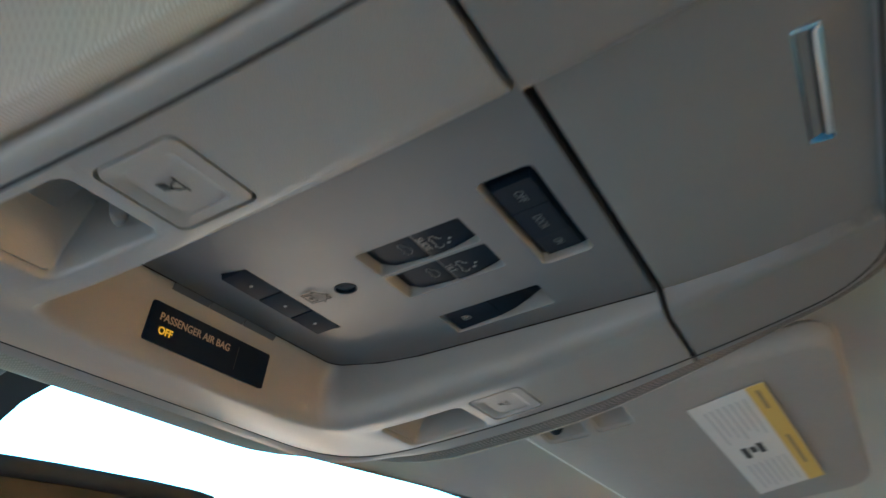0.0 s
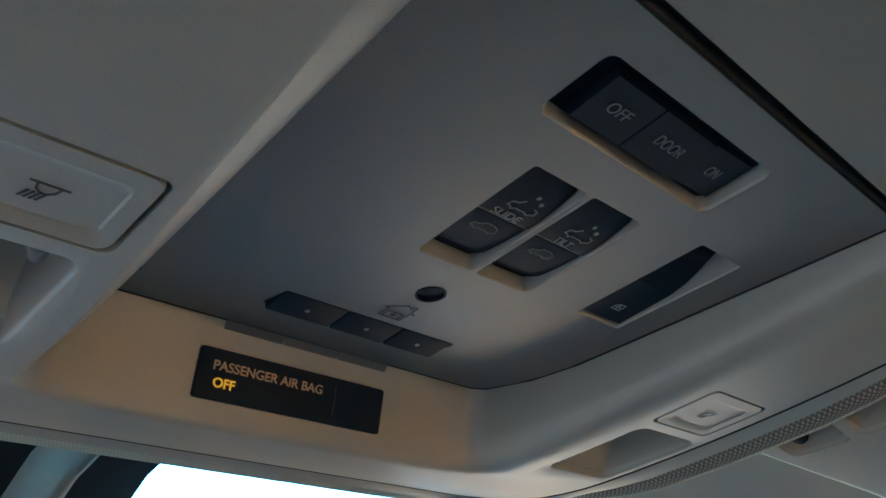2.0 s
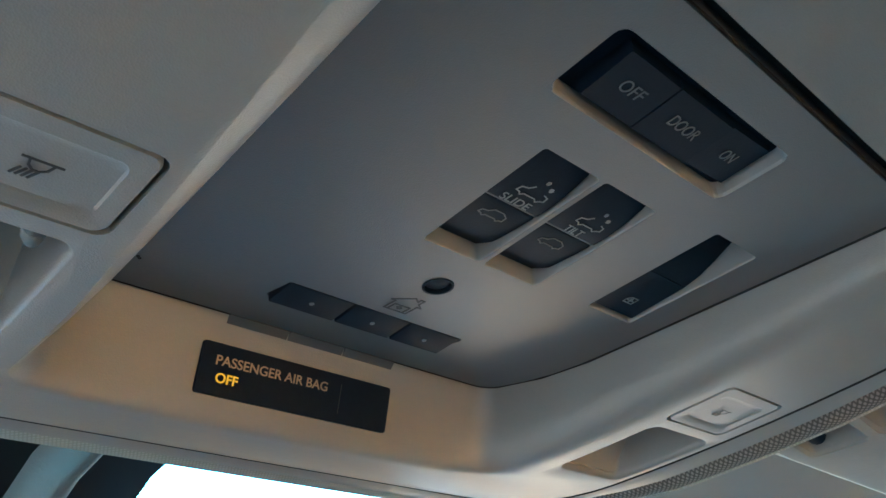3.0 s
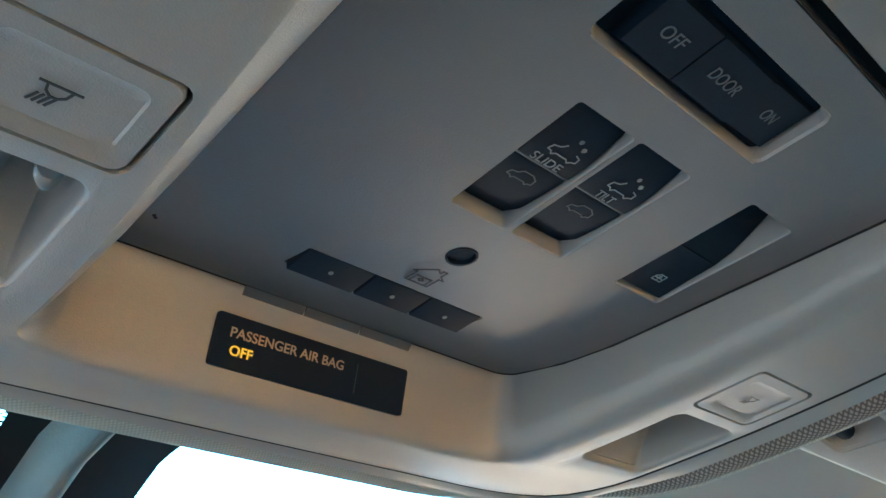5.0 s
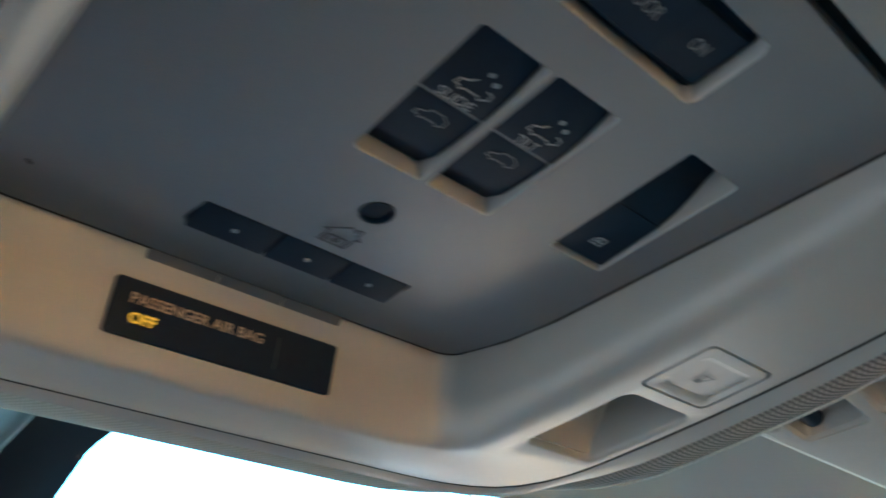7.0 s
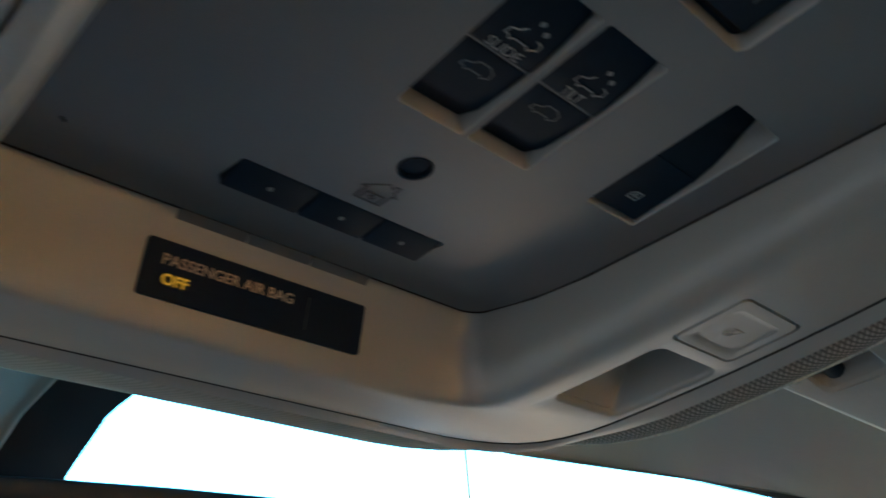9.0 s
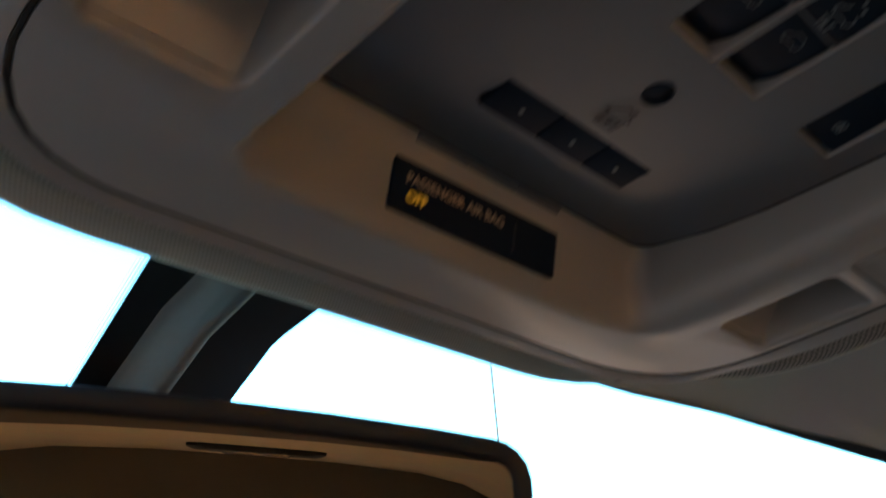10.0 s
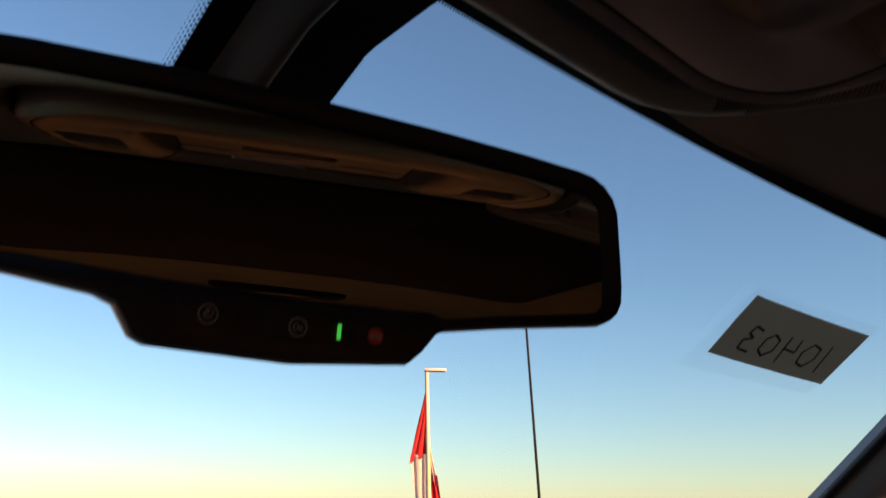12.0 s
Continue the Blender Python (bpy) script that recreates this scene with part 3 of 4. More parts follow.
sign_on("switch_sign", strokes(scaled(PANE_SIGN, 0.00085), 0.00045), skewed(rocker_quad(0.0560, 0.0817, -0.1295, 0.0018, -0.1036, 0.0006)), 0.5, 0.66, PRINT, sw)

# cabin light switch: three keys on one base, with skirts that flare towards the front
for x0, x1, word, wide, near, deep in ((-0.0412, -0.0193, "OFF", 0.0092, 0.0, 0.0), (-0.0186, 0.0078, "DOOR", 0.0128, 0.0, 0.0), (0.0085, 0.0302, "ON", 0.0066, 0.0010, 0.0026)):
    zz = z_panel(-0.1835) + 0.0003
    face = [(x0, -0.1920, zz + near + 0.0004), (x1, -0.1920, zz + deep + 0.0004), (x1 + 0.0013, -0.1746, zz + deep - 0.0004), (x0 + 0.0013, -0.1746, zz + near - 0.0004)]
    mid = [(x, y + (0.0006 if y > -0.18 else -0.0002), z + 0.0008) for x, y, z in face]
    skirt = [(x + (0.0010 if k in (1, 2) else -0.0010) * 0.4, y + (0.0024 if y > -0.18 else -0.0006), zz + 0.0046) for k, (x, y, z) in enumerate(face)]
    top = [(x, y, zz + 0.0062) for x, y, _ in skirt]
    key = part("light_key", loft([[(x, y, z) for x, y, z in face], mid, skirt, top]), BLACK, console, "black key marked " + word, 25)
    sign_on("key_word", lettering(word, 0.0040, wide), face, 0.5, 0.48, PRINT_DIM, key)
part("light_key_base", slab(skewed(rounded(-0.0448, 0.0372, -0.1957, -0.1712, 0.003, 3, 2)), z_panel(-0.183) + 0.0050, z_panel(-0.183) + 0.0110), BLACK, console)

# garage door keys, hanging a little lower at their front edge
for x0, x1 in ((-0.0432, -0.0154), (-0.0144, 0.0114), (0.0124, 0.0378)):
    back, nose = z_panel(-0.0516) - 0.0004, z_panel(-0.0378) - 0.0030
    low = [(x0, -0.0516, back), (x1, -0.0516, back), (x1, -0.0378, nose), (x0, -0.0378, nose)]
    bm = loft([low, [(x, y, back + 0.007) for x, y, _ in low]])
    bmesh.ops.bevel(bm, geom=bm.edges[:], offset=0.0005, segments=2, affect="EDGES", profile=0.5)
    key = part("garage_key", bm, BLACK, console, "black garage door key with a pale dot")
    dot = [(0.00095 * math.cos(a * math.pi / 6), 0.00095 * math.sin(a * math.pi / 6)) for a in range(12)]
    sign_on("key_dot", slab(dot, -0.0001, 0.0002), low, 0.5, 0.52, PRINT, key)
HOUSE = [[(-3.2, 0.9), (-4.4, 0.9), (0, 4.2), (1.5, 3.1), (1.5, 4.2), (2.6, 4.2), (2.6, 2.2), (4.4, 0.9), (3.2, 0.9)], [(-3.2, 0.9), (-3.2, -3.2), (3.2, -3.2), (3.2, 0.9)], [(-2.2, -3.2), (-2.2, -0.4), (2.2, -0.4), (2.2, -3.2)], [(-0.7, -1.6), (0, -1.0), (0.7, -1.6), (0, -2.2), (-0.7, -1.6)]]
spot = [(x, y, z_panel(y) - 0.0006) for x, y in ((-0.0118, -0.0692), (0.0082, -0.0692), (0.0082, -0.0562), (-0.0118, -0.0562))]
sign_on("house_sign", strokes(scaled(HOUSE, 0.00160), 0.0006), spot, 0.5, 0.5, PRINT_DARK, panel)
part("microphone", slab([(-0.0004 + (x + 0.0004) * 0.80, -0.0793 + (y + 0.0793) * 0.80) for x, y in hole], z_panel(-0.08) + 0.0008, 0.012, 0.0008), BLACK, console, "round black microphone cap")
rim_loops = [[(-0.0004 + (x + 0.0004) * k, -0.0793 + (y + 0.0793) * k, z_panel(-0.0793) + dz) for x, y in hole] for k, dz in ((0.99, 0.004), (0.99, -0.0003), (0.86, -0.0003), (0.86, 0.004))]
part("microphone_ring", loft(rim_loops, (False, False)), BLACK, console)

# airbag display on the front wall
face = pose(-0.0008, 0.0024, -0.0088, 90 + 16.2, 0, 0)
wide = rounded(-0.0455, 0.0455, -0.0098, 0.0098, 0.0012, 3, 2)
show = part("airbag_display", moved(slab(wide, -0.006, 0.0012), face), BLACK, console, "black airbag display strip with a lit amber word")
bmesh_word = lettering("PASSENGER AIR BAG", 0.0038, 0.0515, bold=0.012)
part("display_word", moved(bmesh_word, face @ pose(-0.0135, 0.0035, 0.0013)), PRINT_WARM, show)
part("display_lit_word", moved(lettering("OFF", 0.0038, 0.0095, bold=0.02), face @ pose(-0.0335, -0.0030, 0.0013)), AMBER, show, "glowing amber word")
part("display_divider", moved(box(0.0190, 0.0193, -0.006, 0.006, 0.0012, 0.0014), face), principled("faint_line", (0.03, 0.03, 0.03), 0.6), show)

# map lamps and their buttons
LAMP_SIGN = [[(-4.2, 1.2), (4.2, 1.2)], [(-2.6, 1.2), (-2.2, -0.4), (-1.0, -1.4), (0.4, -1.4), (1.8, -0.6), (2.6, 1.2)]] + [[(-3.2 + i * 1.2, -1.6), (-4.4 + i * 1.2, -3.6)] for i in range(4)]
for s in (-1, 1):
    x0, x1 = sorted((s * 0.1222, s * 0.1648))
    edge = rounded(x0, x1, -0.1184, -0.0872, 0.0035, 5, 3)
    dish = rounded(x0 + 0.006, x1 - 0.006, -0.1125, -0.0925, 0.003, 5, 3)
    cxm = (x0 + x1) / 2
    loops = [[(cxm + (x - cxm) * 0.8, -0.102 + (y + 0.102) * 0.8, z_wing(y) + 0.0009) for x, y in dish], [(x, y, z_wing(y) + 0.0008) for x, y in dish],
             [(x + (cxm - x) * -0.04, -0.102 + (y + 0.102) * 1.08, z_wing(y) + 0.0002) for x, y in dish],
             [(x - (0.0008 if x > cxm else -0.0008), y, z_wing(y)) for x, y in edge], [(x, y, z_wing(y) + 0.0008) for x, y in edge], [(x, y, z_wing(y) + 0.010) for x, y in edge]]
    key = part("lamp_button", loft(loops), GREY, console, "grey push button with a lamp sign")
    sign_on("lamp_sign", strokes([[(x * 0.00105 * (1 if s < 0 else 0.85), y * 0.00135 * (1 if s < 0 else 0.8)) for x, y in line] for line in LAMP_SIGN], 0.0006 if s < 0 else 0.0003), [(x, y, z_wing(y) + 0.0006) for x, y in ((x0, -0.1125), (x1, -0.1125), (x1, -0.0925), (x0, -0.0925))], 0.5, 0.5, PRINT_DARK if s < 0 else PRINT_FAINT, key)
    lens_loops = []
    for j in range(7):
        a = math.pi / 2 * j / 6
        lens_loops.append([(s * 0.1310 + 0.0038 * math.cos(a) * math.cos(b * math.pi / 8), -0.0640 + 0.0038 * math.cos(a) * math.sin(b * math.pi / 8), z_wing(-0.065) + 0.0150 - 0.0085 * math.sin(a) ** 1.0 * 0.9999) for b in range(16)])
    part("map_lamp_lens", loft(lens_loops), LENS, console, "clear domed map lamp lens")


# ---- roof lining, glass and cabin ----
def world_loop(grow, rise, drop=0.0):
    return [TIP @ Vector((x, y, z_wing(y) + rise - drop * flank(x, y))) for x, y in outline(grow)]


def roof_z(x, y):
    """Inside height of the roof lining away from the console."""
    return 1.712 - 0.05 * max(0.0, abs(x) - 0.25) - 0.35 * max(0.0, abs(x) - 0.62) - (0.38 + 0.04 * min(1.0, max(0.0, (0.33 - abs(x)) / 0.12))) * max(0.0, y + 0.10)


def spread(t, x1, y0, y1, r):
    a, b = outline(0.035), rounded(-x1, x1, y0, y1, r)
    return [(p[0] + (q[0] - p[0]) * t, p[1] + (q[1] - p[1]) * t) for p, q in zip(a, b)]


def front_line(x):
    """Where the lining ends at the windscreen."""
    return 0.090 - 0.22 * max(0.0, abs(x) - 0.1) ** 2 - 0.006 * max(0.0, 1 - (x / 0.17) ** 4)


def edge_loop(grow, rise, drop, front_grow, front_z):
    """A line of the edge strip, which swells into a padded roll ahead of the console."""
    pts = []
    for (x0, y0), (xa, ya), (xb, yb) in zip(outline(0.0), outline(grow), outline(front_grow)):
        w = ahead(y0)
        z = z_wing(ya) + rise - drop * flank(xa, ya)
        pts.append(TIP @ Vector((xa + (xb - xa) * w, ya + (yb - ya) * w, z + (front_z - z) * w)))
    return pts


ROLL = (0.0365, -0.0090, 0.0120)     # the roll's middle ahead of the seam, its height and its radius
SIDE = ((0.0112, 0.0200, 0.0), (0.0112, 0.0080, 0.0095), (0.0118, 0.0065, 0.0094), (0.0125, 0.0052, 0.0092), (0.0150, 0.0035, 0.0092), (0.0170, 0.0032, 0.0093), (0.0190, 0.0032, 0.0095), (0.0210, 0.0038, 0.0098), (0.0225, 0.0045, 0.0100), (0.0238, 0.0062, 0.0095), (0.0245, 0.0080, 0.0090), (0.0245, 0.0140, 0.0))
loops = []
for k, (grow, rise, drop) in enumerate(SIDE):
    turn = radians(180 + 20 * (k - 1))
    front = (0.0115, 0.012) if k == 0 else (ROLL[0] + 0.006, 0.010) if k == 11 else (ROLL[0] + ROLL[2] * math.cos(turn), ROLL[1] + ROLL[2] * math.sin(turn))
    loops.append(edge_loop(grow, rise, drop, *front))
edge_strip = finish("trim", loft(loops, (False, False)), WEAVE, smooth=60)
edge_strip.data.materials.append(CLOTH)
for face in edge_strip.data.polygons:
    if face.center.x < -0.15 or face.center.y > 0.040:    # the driver's side and the roll are lapped with the headliner cloth
        face.material_index = 1
tagged(edge_strip, "beige woven edge strip round the console", "trim", kind="structure")
loops = [world_loop(0.0240, 0.013)]
for t in (0.0, 0.02, 0.05, 0.1, 0.16, 0.25, 0.35, 0.5, 0.7, 0.85, 1.0):
    pts = [(x, min(y, front_line(x))) for x, y in spread(t, 0.86, -2.05, 0.090, 0.06)]
    loops.append([Vector((x, y, max(roof_z(x, y), (TIP @ Vector((x, y, z_wing(max(y, -0.4)) + 0.012))).z if t < 0.001 else 0))) for x, y in pts])
loops.append([p + Vector((0, 0, 0.03)) for p in loops[-1]])
edge_loops = [edge_loop(*line, ROLL[0], ROLL[1] + 0.001 * k) for k, line in enumerate(((0.0222, 0.0046, 0.0104), (0.0226, 0.0040, 0.0106), (0.0238, 0.0046, 0.0104), (0.0248, 0.0070, 0.0095), (0.0252, 0.0130, 0.0)))]
tagged(finish("trim", loft(edge_loops, (False, False)), CLOTH, smooth=60), "thin pale bead along the edge strip", "trim", kind="structure")
roof = finish("ceiling", loft(loops, (False, False)), CLOTH, smooth=60)
tagged(roof, "beige knitted cloth headliner round the console", "headliner", kind="structure")

# windscreen: a raked, curved sheet
RAKE = math.tan(radians(36))


def glass_y(x, z):
    return 0.10 + (1.685 - z) / RAKE - 0.22 * x * x


def glass_point(x, z, off=0.0):
    """A point of the glass's inside; off: metres towards the cabin."""
    return Vector((x, glass_y(x, z) - off * math.sin(math.atan(RAKE)), z - off * math.cos(math.atan(RAKE))))


def sheet(outline_xz, off, thick):
    """A thin plate lying on the glass; outline in x and height, row by row."""
    bm = bmesh.new()
    sides = [[[bm.verts.new(glass_point(x, z, o)) for x, z in row] for row in outline_xz] for o in (off, off - thick)]
    n, m = len(outline_xz), len(outline_xz[0])
    for side in sides:
        for a, b in zip(side, side[1:]):
            for i in range(m - 1):
                bm.faces.new((a[i], a[i + 1], b[i + 1], b[i]))
    a, b = sides
    rim = [(0, i) for i in range(m)] + [(j, m - 1) for j in range(1, n)] + [(n - 1, i) for i in range(m - 2, -1, -1)] + [(j, 0) for j in range(n - 2, 0, -1)]
    for (p, q), (r, s) in zip(rim, rim[1:] + rim[:1]):
        bm.faces.new((a[p][q], a[r][s], b[r][s], b[p][q]))
    return bm


pane = finish("windscreen", sheet([[(-0.95 + 0.05 * i, 1.0 + 0.02 * j) for i in range(39)] for j in range(37)], 0.0, 0.005), GLASS, smooth=60)
tagged(pane, "clear raked windscreen with a black dotted edge", "windscreen", kind="structure")
pane.visible_shadow = False


def frit_low(x):
    return 1.6625 - 0.047 * x * x


part("top_band", sheet([[(-0.9 + 0.03 * i, 1.715 + (frit_low(-0.9 + 0.03 * i) - 1.715) * j / 4) for i in range(61)] for j in range(5)], 0.002, 0.001), FRIT, pane, "black ceramic band along the top of the glass")


def side_left(z):
    return -0.063


def side_right(z):
    return float(np.interp(z, (1.56, 1.616, 1.639, 1.66, 1.68), (0.020, 0.017, 0.019, 0.034, 0.052)))


part("sensor_band", sheet([[(side_left(z) + (side_right(z) - side_left(z)) * i / 8, z) for i in range(9)] for z in [1.57 + 0.0045 * j for j in range(22)]], 0.0022, 0.001), FRIT, pane, "black ceramic patch behind the mirror")

# dots that fade the black edge out
bm = bmesh.new()


def dot_on_glass(x, z, r):
    here = glass_point(x, z, 0.0015)
    u, v = (glass_point(x + 0.001, z, 0.0015) - here).normalized(), (glass_point(x, z + 0.001, 0.0015) - here).normalized()
    bm.faces.new([bm.verts.new(here + u * r * math.cos(math.pi * k / 4) + v * r * math.sin(math.pi * k / 4)) for k in range(8)])


for row in range(2):
    for i in range(900):
        x = -0.9 + 0.0020 * i + (0.0010 if row % 2 else 0)
        if not side_left(0) - 0.002 < x < side_right(1.655) + 0.002:
            dot_on_glass(x, frit_low(x) + 0.0008 - 0.0013 * row, 0.00084 - 0.00013 * row)
for row in range(4):
    for i in range(54):
        z = 1.572 + 0.0017 * i + (0.00085 if row % 2 else 0)
        if z < frit_low(0) - 0.003:
            dot_on_glass(side_left(z) - 0.0006 - 0.0016 * row, z, 0.00082 - 0.00017 * row)
for row in range(2):
    for i in range(38):
        z = 1.572 + 0.0017 * i + (0.00085 if row % 2 else 0)
        dot_on_glass(side_right(z) + 0.0005 + 0.0012 * row, z, 0.00048 - 0.00014 * row)
dots = part("edge_dots", bm, FRIT, pane, "fading black dots", None)
dots["kind"] = "stuff"

# sensor cover on the glass behind the mirror
cover = thing("sensor_cover", Matrix.Identity(4), "dark grey plastic sensor cover on the windscreen behind the mirror", "sensor cover")
loops = []
for z in (1.675, 1.668, 1.640, 1.612, 1.6065, 1.606, 1.585, 1.575):
    k = 1.0 if z < 1.67 else 0.7
    right = float(np.interp(z, (1.57, 1.612, 1.639, 1.661, 1.68), (-0.021, -0.023, -0.021, -0.012, -0.004)))
    tall = 0.026 * (0.5 if z in (1.675, 1.575) else 1.0)
    hump = ((0.0, 0.002), (-0.0005, 0.010), (-0.003, 0.016), (-0.007, 0.018), (-0.011, 0.0165), (-0.016, 0.012), (-0.021, 0.006), (-0.025, 0.002))
    loops.append([glass_point(right + a, z, max(0.002, h * tall / 0.026)) for a, h in hump])
part("cover_shell", loft(loops[:5]), COVER, cover, "", 50)
part("cover_cap", loft([[p + Vector((0, 0.0008, 0.0004)) for p in loop] for loop in loops[5:]]), COVER, cover, "", 50)

# note taped to the windscreen, written on its outer side
rows_xz = []
for j in range(9):
    v = j / 8
    rows_xz.append([((0.459 + 0.178 * i / 12) + 0.008 * v, (1.600 - 0.011 * i / 12) - 0.0405 * v) for i in range(13)])
note = finish("paper_note", sheet(rows_xz, 0.004, 0.0006), PAPER, smooth=60)
for v in note.data.vertices:
    lean = max(0.0, 0.50 - v.co.x / UNIT) / 0.05
    v.co += Vector((0, -0.004, -0.001)) * UNIT * lean * lean * max(0.0, (1.58 - v.co.z / UNIT) / 0.03)
tagged(note, "small paper note with a handwritten mark taped to the windscreen", "paper note")
SCRAWL = [[(0.0, 3.4), (-0.5, -1.2)], [(2.4, 3.0), (1.2, 2.6), (0.9, 0.8), (1.6, -0.8), (2.7, -0.4), (3.1, 1.4), (2.4, 3.0)], [(4.4, 3.2), (4.0, 1.0), (5.8, 1.2)], [(5.9, 3.2), (5.4, -1.2)], [(8.0, 2.8), (7.0, 2.2), (6.8, 0.4), (7.6, -0.8), (8.6, 0.0), (8.7, 1.8), (8.0, 2.8)], [(9.8, 2.8), (11.0, 3.2), (11.2, 2.0), (10.3, 1.4), (11.3, 0.8), (11.1, -0.6), (9.6, -0.8)]]
bm = bmesh.new()
for line in SCRAWL:
    for (a, b), (c, d) in zip(line, line[1:]):
        ends = []
        for x, y in ((a, b), (c, d)):
            u, v = 0.82 - x / 11.3 * 0.66, 0.62 - y / 3.4 * 0.36
            ends.append((0.459 + 0.178 * u + 0.008 * v, 1.595 - 0.009 * u - 0.0405 * v))
        p, q = [glass_point(x, z, 0.0046) for x, z in ends]
        way = (q - p).normalized()
        side = way.cross(Vector((0, -math.sin(math.atan(RAKE)), -math.cos(math.atan(RAKE))))).normalized() * 0.0012
        low = [bm.verts.new(w) for w in (p + side, q + side, q - side, p - side)]
        high = [bm.verts.new(w.co + Vector((0, -0.0002, -0.0002))) for w in low]
        bm.faces.new(low), bm.faces.new(high)
        for k in range(4):
            bm.faces.new((low[k], low[(k + 1) % 4], high[(k + 1) % 4], high[k]))
scrawl = part("handwriting", bm, PRINT_DARK, note, "mark showing through in reverse", None)
scrawl["kind"] = "stuff"
tape = part("clear_tape", sheet([[(0.452 + 0.192 * i / 8, 1.604 - 0.009 * i / 8 - 0.056 * j / 4) for i in range(9)] for j in range(5)], 0.0025, 0.0003), clear("tape", (0.985, 0.985, 0.985), 0.2, 0.05), note, "clear tape")
tape.visible_shadow = False

# ---- rear-view mirror ----
mirror_normal = Vector((-0.279, -0.957, -0.0722)).normalized()
side_way = Vector((0, 0, 1)).cross(-mirror_normal).normalized() * -1
up_way = side_way.cross(-mirror_normal).normalized()
frame_rows = Matrix((side_way, -mirror_normal, up_way)).transposed().to_4x4()
mirror = thing("rear_view_mirror", Matrix.Translation((-0.004, 0.174, 1.552)) @ frame_rows, "black rear-view mirror with call buttons under the windscreen", "mirror")


def mirror_outline(grow, module=True):
    """Housing outline in the mirror's own plane, with or without the button block below."""
    top = [(-0.160, 0.0445), (-0.12, 0.0485), (-0.06, 0.0518), (0.0, 0.0530), (0.06, 0.0530), (0.12, 0.0517), (0.155, 0.0500)]
    pts = [(x, z + grow) for x, z in top]
    pts += [(0.155 + (0.0278 + grow) * math.sin(radians(a)), 0.026 + (0.024 + grow) * math.cos(radians(a))) for a in (20, 40, 60, 80)]
    pts += [(0.1850 + grow, 0.0), (0.1857 + grow, -0.012)]
    pts += [(0.163 + (0.0227 + grow) * math.cos(radians(a)), -0.018 - (0.0185 + grow) * math.sin(radians(a))) for a in (10, 30, 50, 70, 90)]
    low = [(0.11, -0.0435), (0.0745, -0.0492)] + ([(0.070, -0.0515), (0.0625, -0.0610), (0.056, -0.0668), (0.0, -0.0715), (-0.062, -0.0695), (-0.068, -0.0668), (-0.076, -0.0545), (-0.084, -0.0512)] if module else [(0.066, -0.047), (0.056, -0.0475), (0.047, -0.048), (0.0, -0.049), (-0.068, -0.048), (-0.075, -0.0475), (-0.086, -0.047), (-0.095, -0.0465)]) + [(-0.13, -0.0455)]
    pts += [(x, z - grow) for x, z in low]
    pts += [(-0.165 - (0.020 + grow) * math.sin(radians(a)), -0.020 - (0.020 + grow) * math.cos(radians(a))) for a in (10, 40, 70)]
    pts += [(-0.185 - grow, 0.0)]
    pts += [(-0.165 - (0.020 + grow) * math.cos(radians(a)), 0.022 + (0.020 + grow) * math.sin(radians(a))) for a in (20, 50, 80)]
    return pts


def bezel(grow):
    """Inner edge of the bezel, which is narrower along the bottom."""
    return [(x, z - 0.0065 * min(1.0, max(0.0, (-0.010 - z) / 0.015))) for x, z in mirror_outline(grow, False)]


pane_edge = bezel(-0.0130)
loops = [[(x, 0.0, z) for x, z in bezel(-0.0128)], [(x, -0.0015, z) for x, z in bezel(-0.0122)], [(x, -0.0034, z) for x, z in bezel(-0.0090)], [(x, -0.0042, z) for x, z in mirror_outline(-0.003)], [(x, -0.0035, z) for x, z in mirror_outline(-0.001)], [(x, 0.001, z) for x, z in mirror_outline(0.0)],
         [(x, 0.012, z) for x, z in mirror_outline(-0.001)], [(x * 0.9, 0.028, z * 0.85) for x, z in mirror_outline(-0.004)], [(x * 0.5, 0.040, z * 0.5) for x, z in mirror_outline(-0.004)]]
part("housing", loft(loops), HOUSING, mirror, "matt black mirror housing", 40)
part("mirror_glass", loft([[(x, y, z) for x, z in pane_edge] for y in (-0.0012, 0.001)]), MIRROR, mirror, "tinted mirror glass", 20)
part("stem", tube([(-0.02, 0.02, 0.02), (-0.025, 0.05, 0.035), (-0.03, 0.085, 0.055)], [0.010, 0.012, 0.014]), HOUSING, mirror)
for x, wide in ((-0.0400, 0.026), (0.0, 0.030), (0.0385, 0.024)):
    plate = [(x + (-wide / 2 if k in (0, 3) else wide / 2), -0.0552 + (-0.0062 if k < 2 else 0.0062)) for k in range(4)]
    bm = loft([[(px, -0.0046, pz) for px, pz in plate], [(px, 0.0, pz) for px, pz in plate]])
    bmesh.ops.bevel(bm, geom=bm.edges[:], offset=0.0008, segments=2, affect="EDGES", profile=0.5)
    part("call_button", bm, HOUSING, mirror, "black call button", 30)


def on_mirror(name, bm, x, z, material, label=""):
    return part(name, moved(bm, pose(x, -0.0048, z, 90)), material, mirror, label, None)


ICON = principled("icon_print", (0.30, 0.31, 0.32), 0.6)
ICON_RED = principled("red_print", (0.42, 0.03, 0.03), 0.6)
circle = [[(0.0040 * math.cos(math.pi * k / 12), 0.0040 * math.sin(math.pi * k / 12)) for k in range(25)]]
on_mirror("seat_icon", strokes(circle + [[(-0.0018, 0.0004), (-0.001, -0.0016), (0.0016, -0.0010)], [(-0.0006, 0.0022), (-0.0009, 0.0006)], [(0.0003, 0.0022), (0.0, 0.0006)], [(0.0016, 0.0014), (0.0020, 0.0004)]], 0.0005), -0.0395, -0.0545, ICON, "round seat sign")
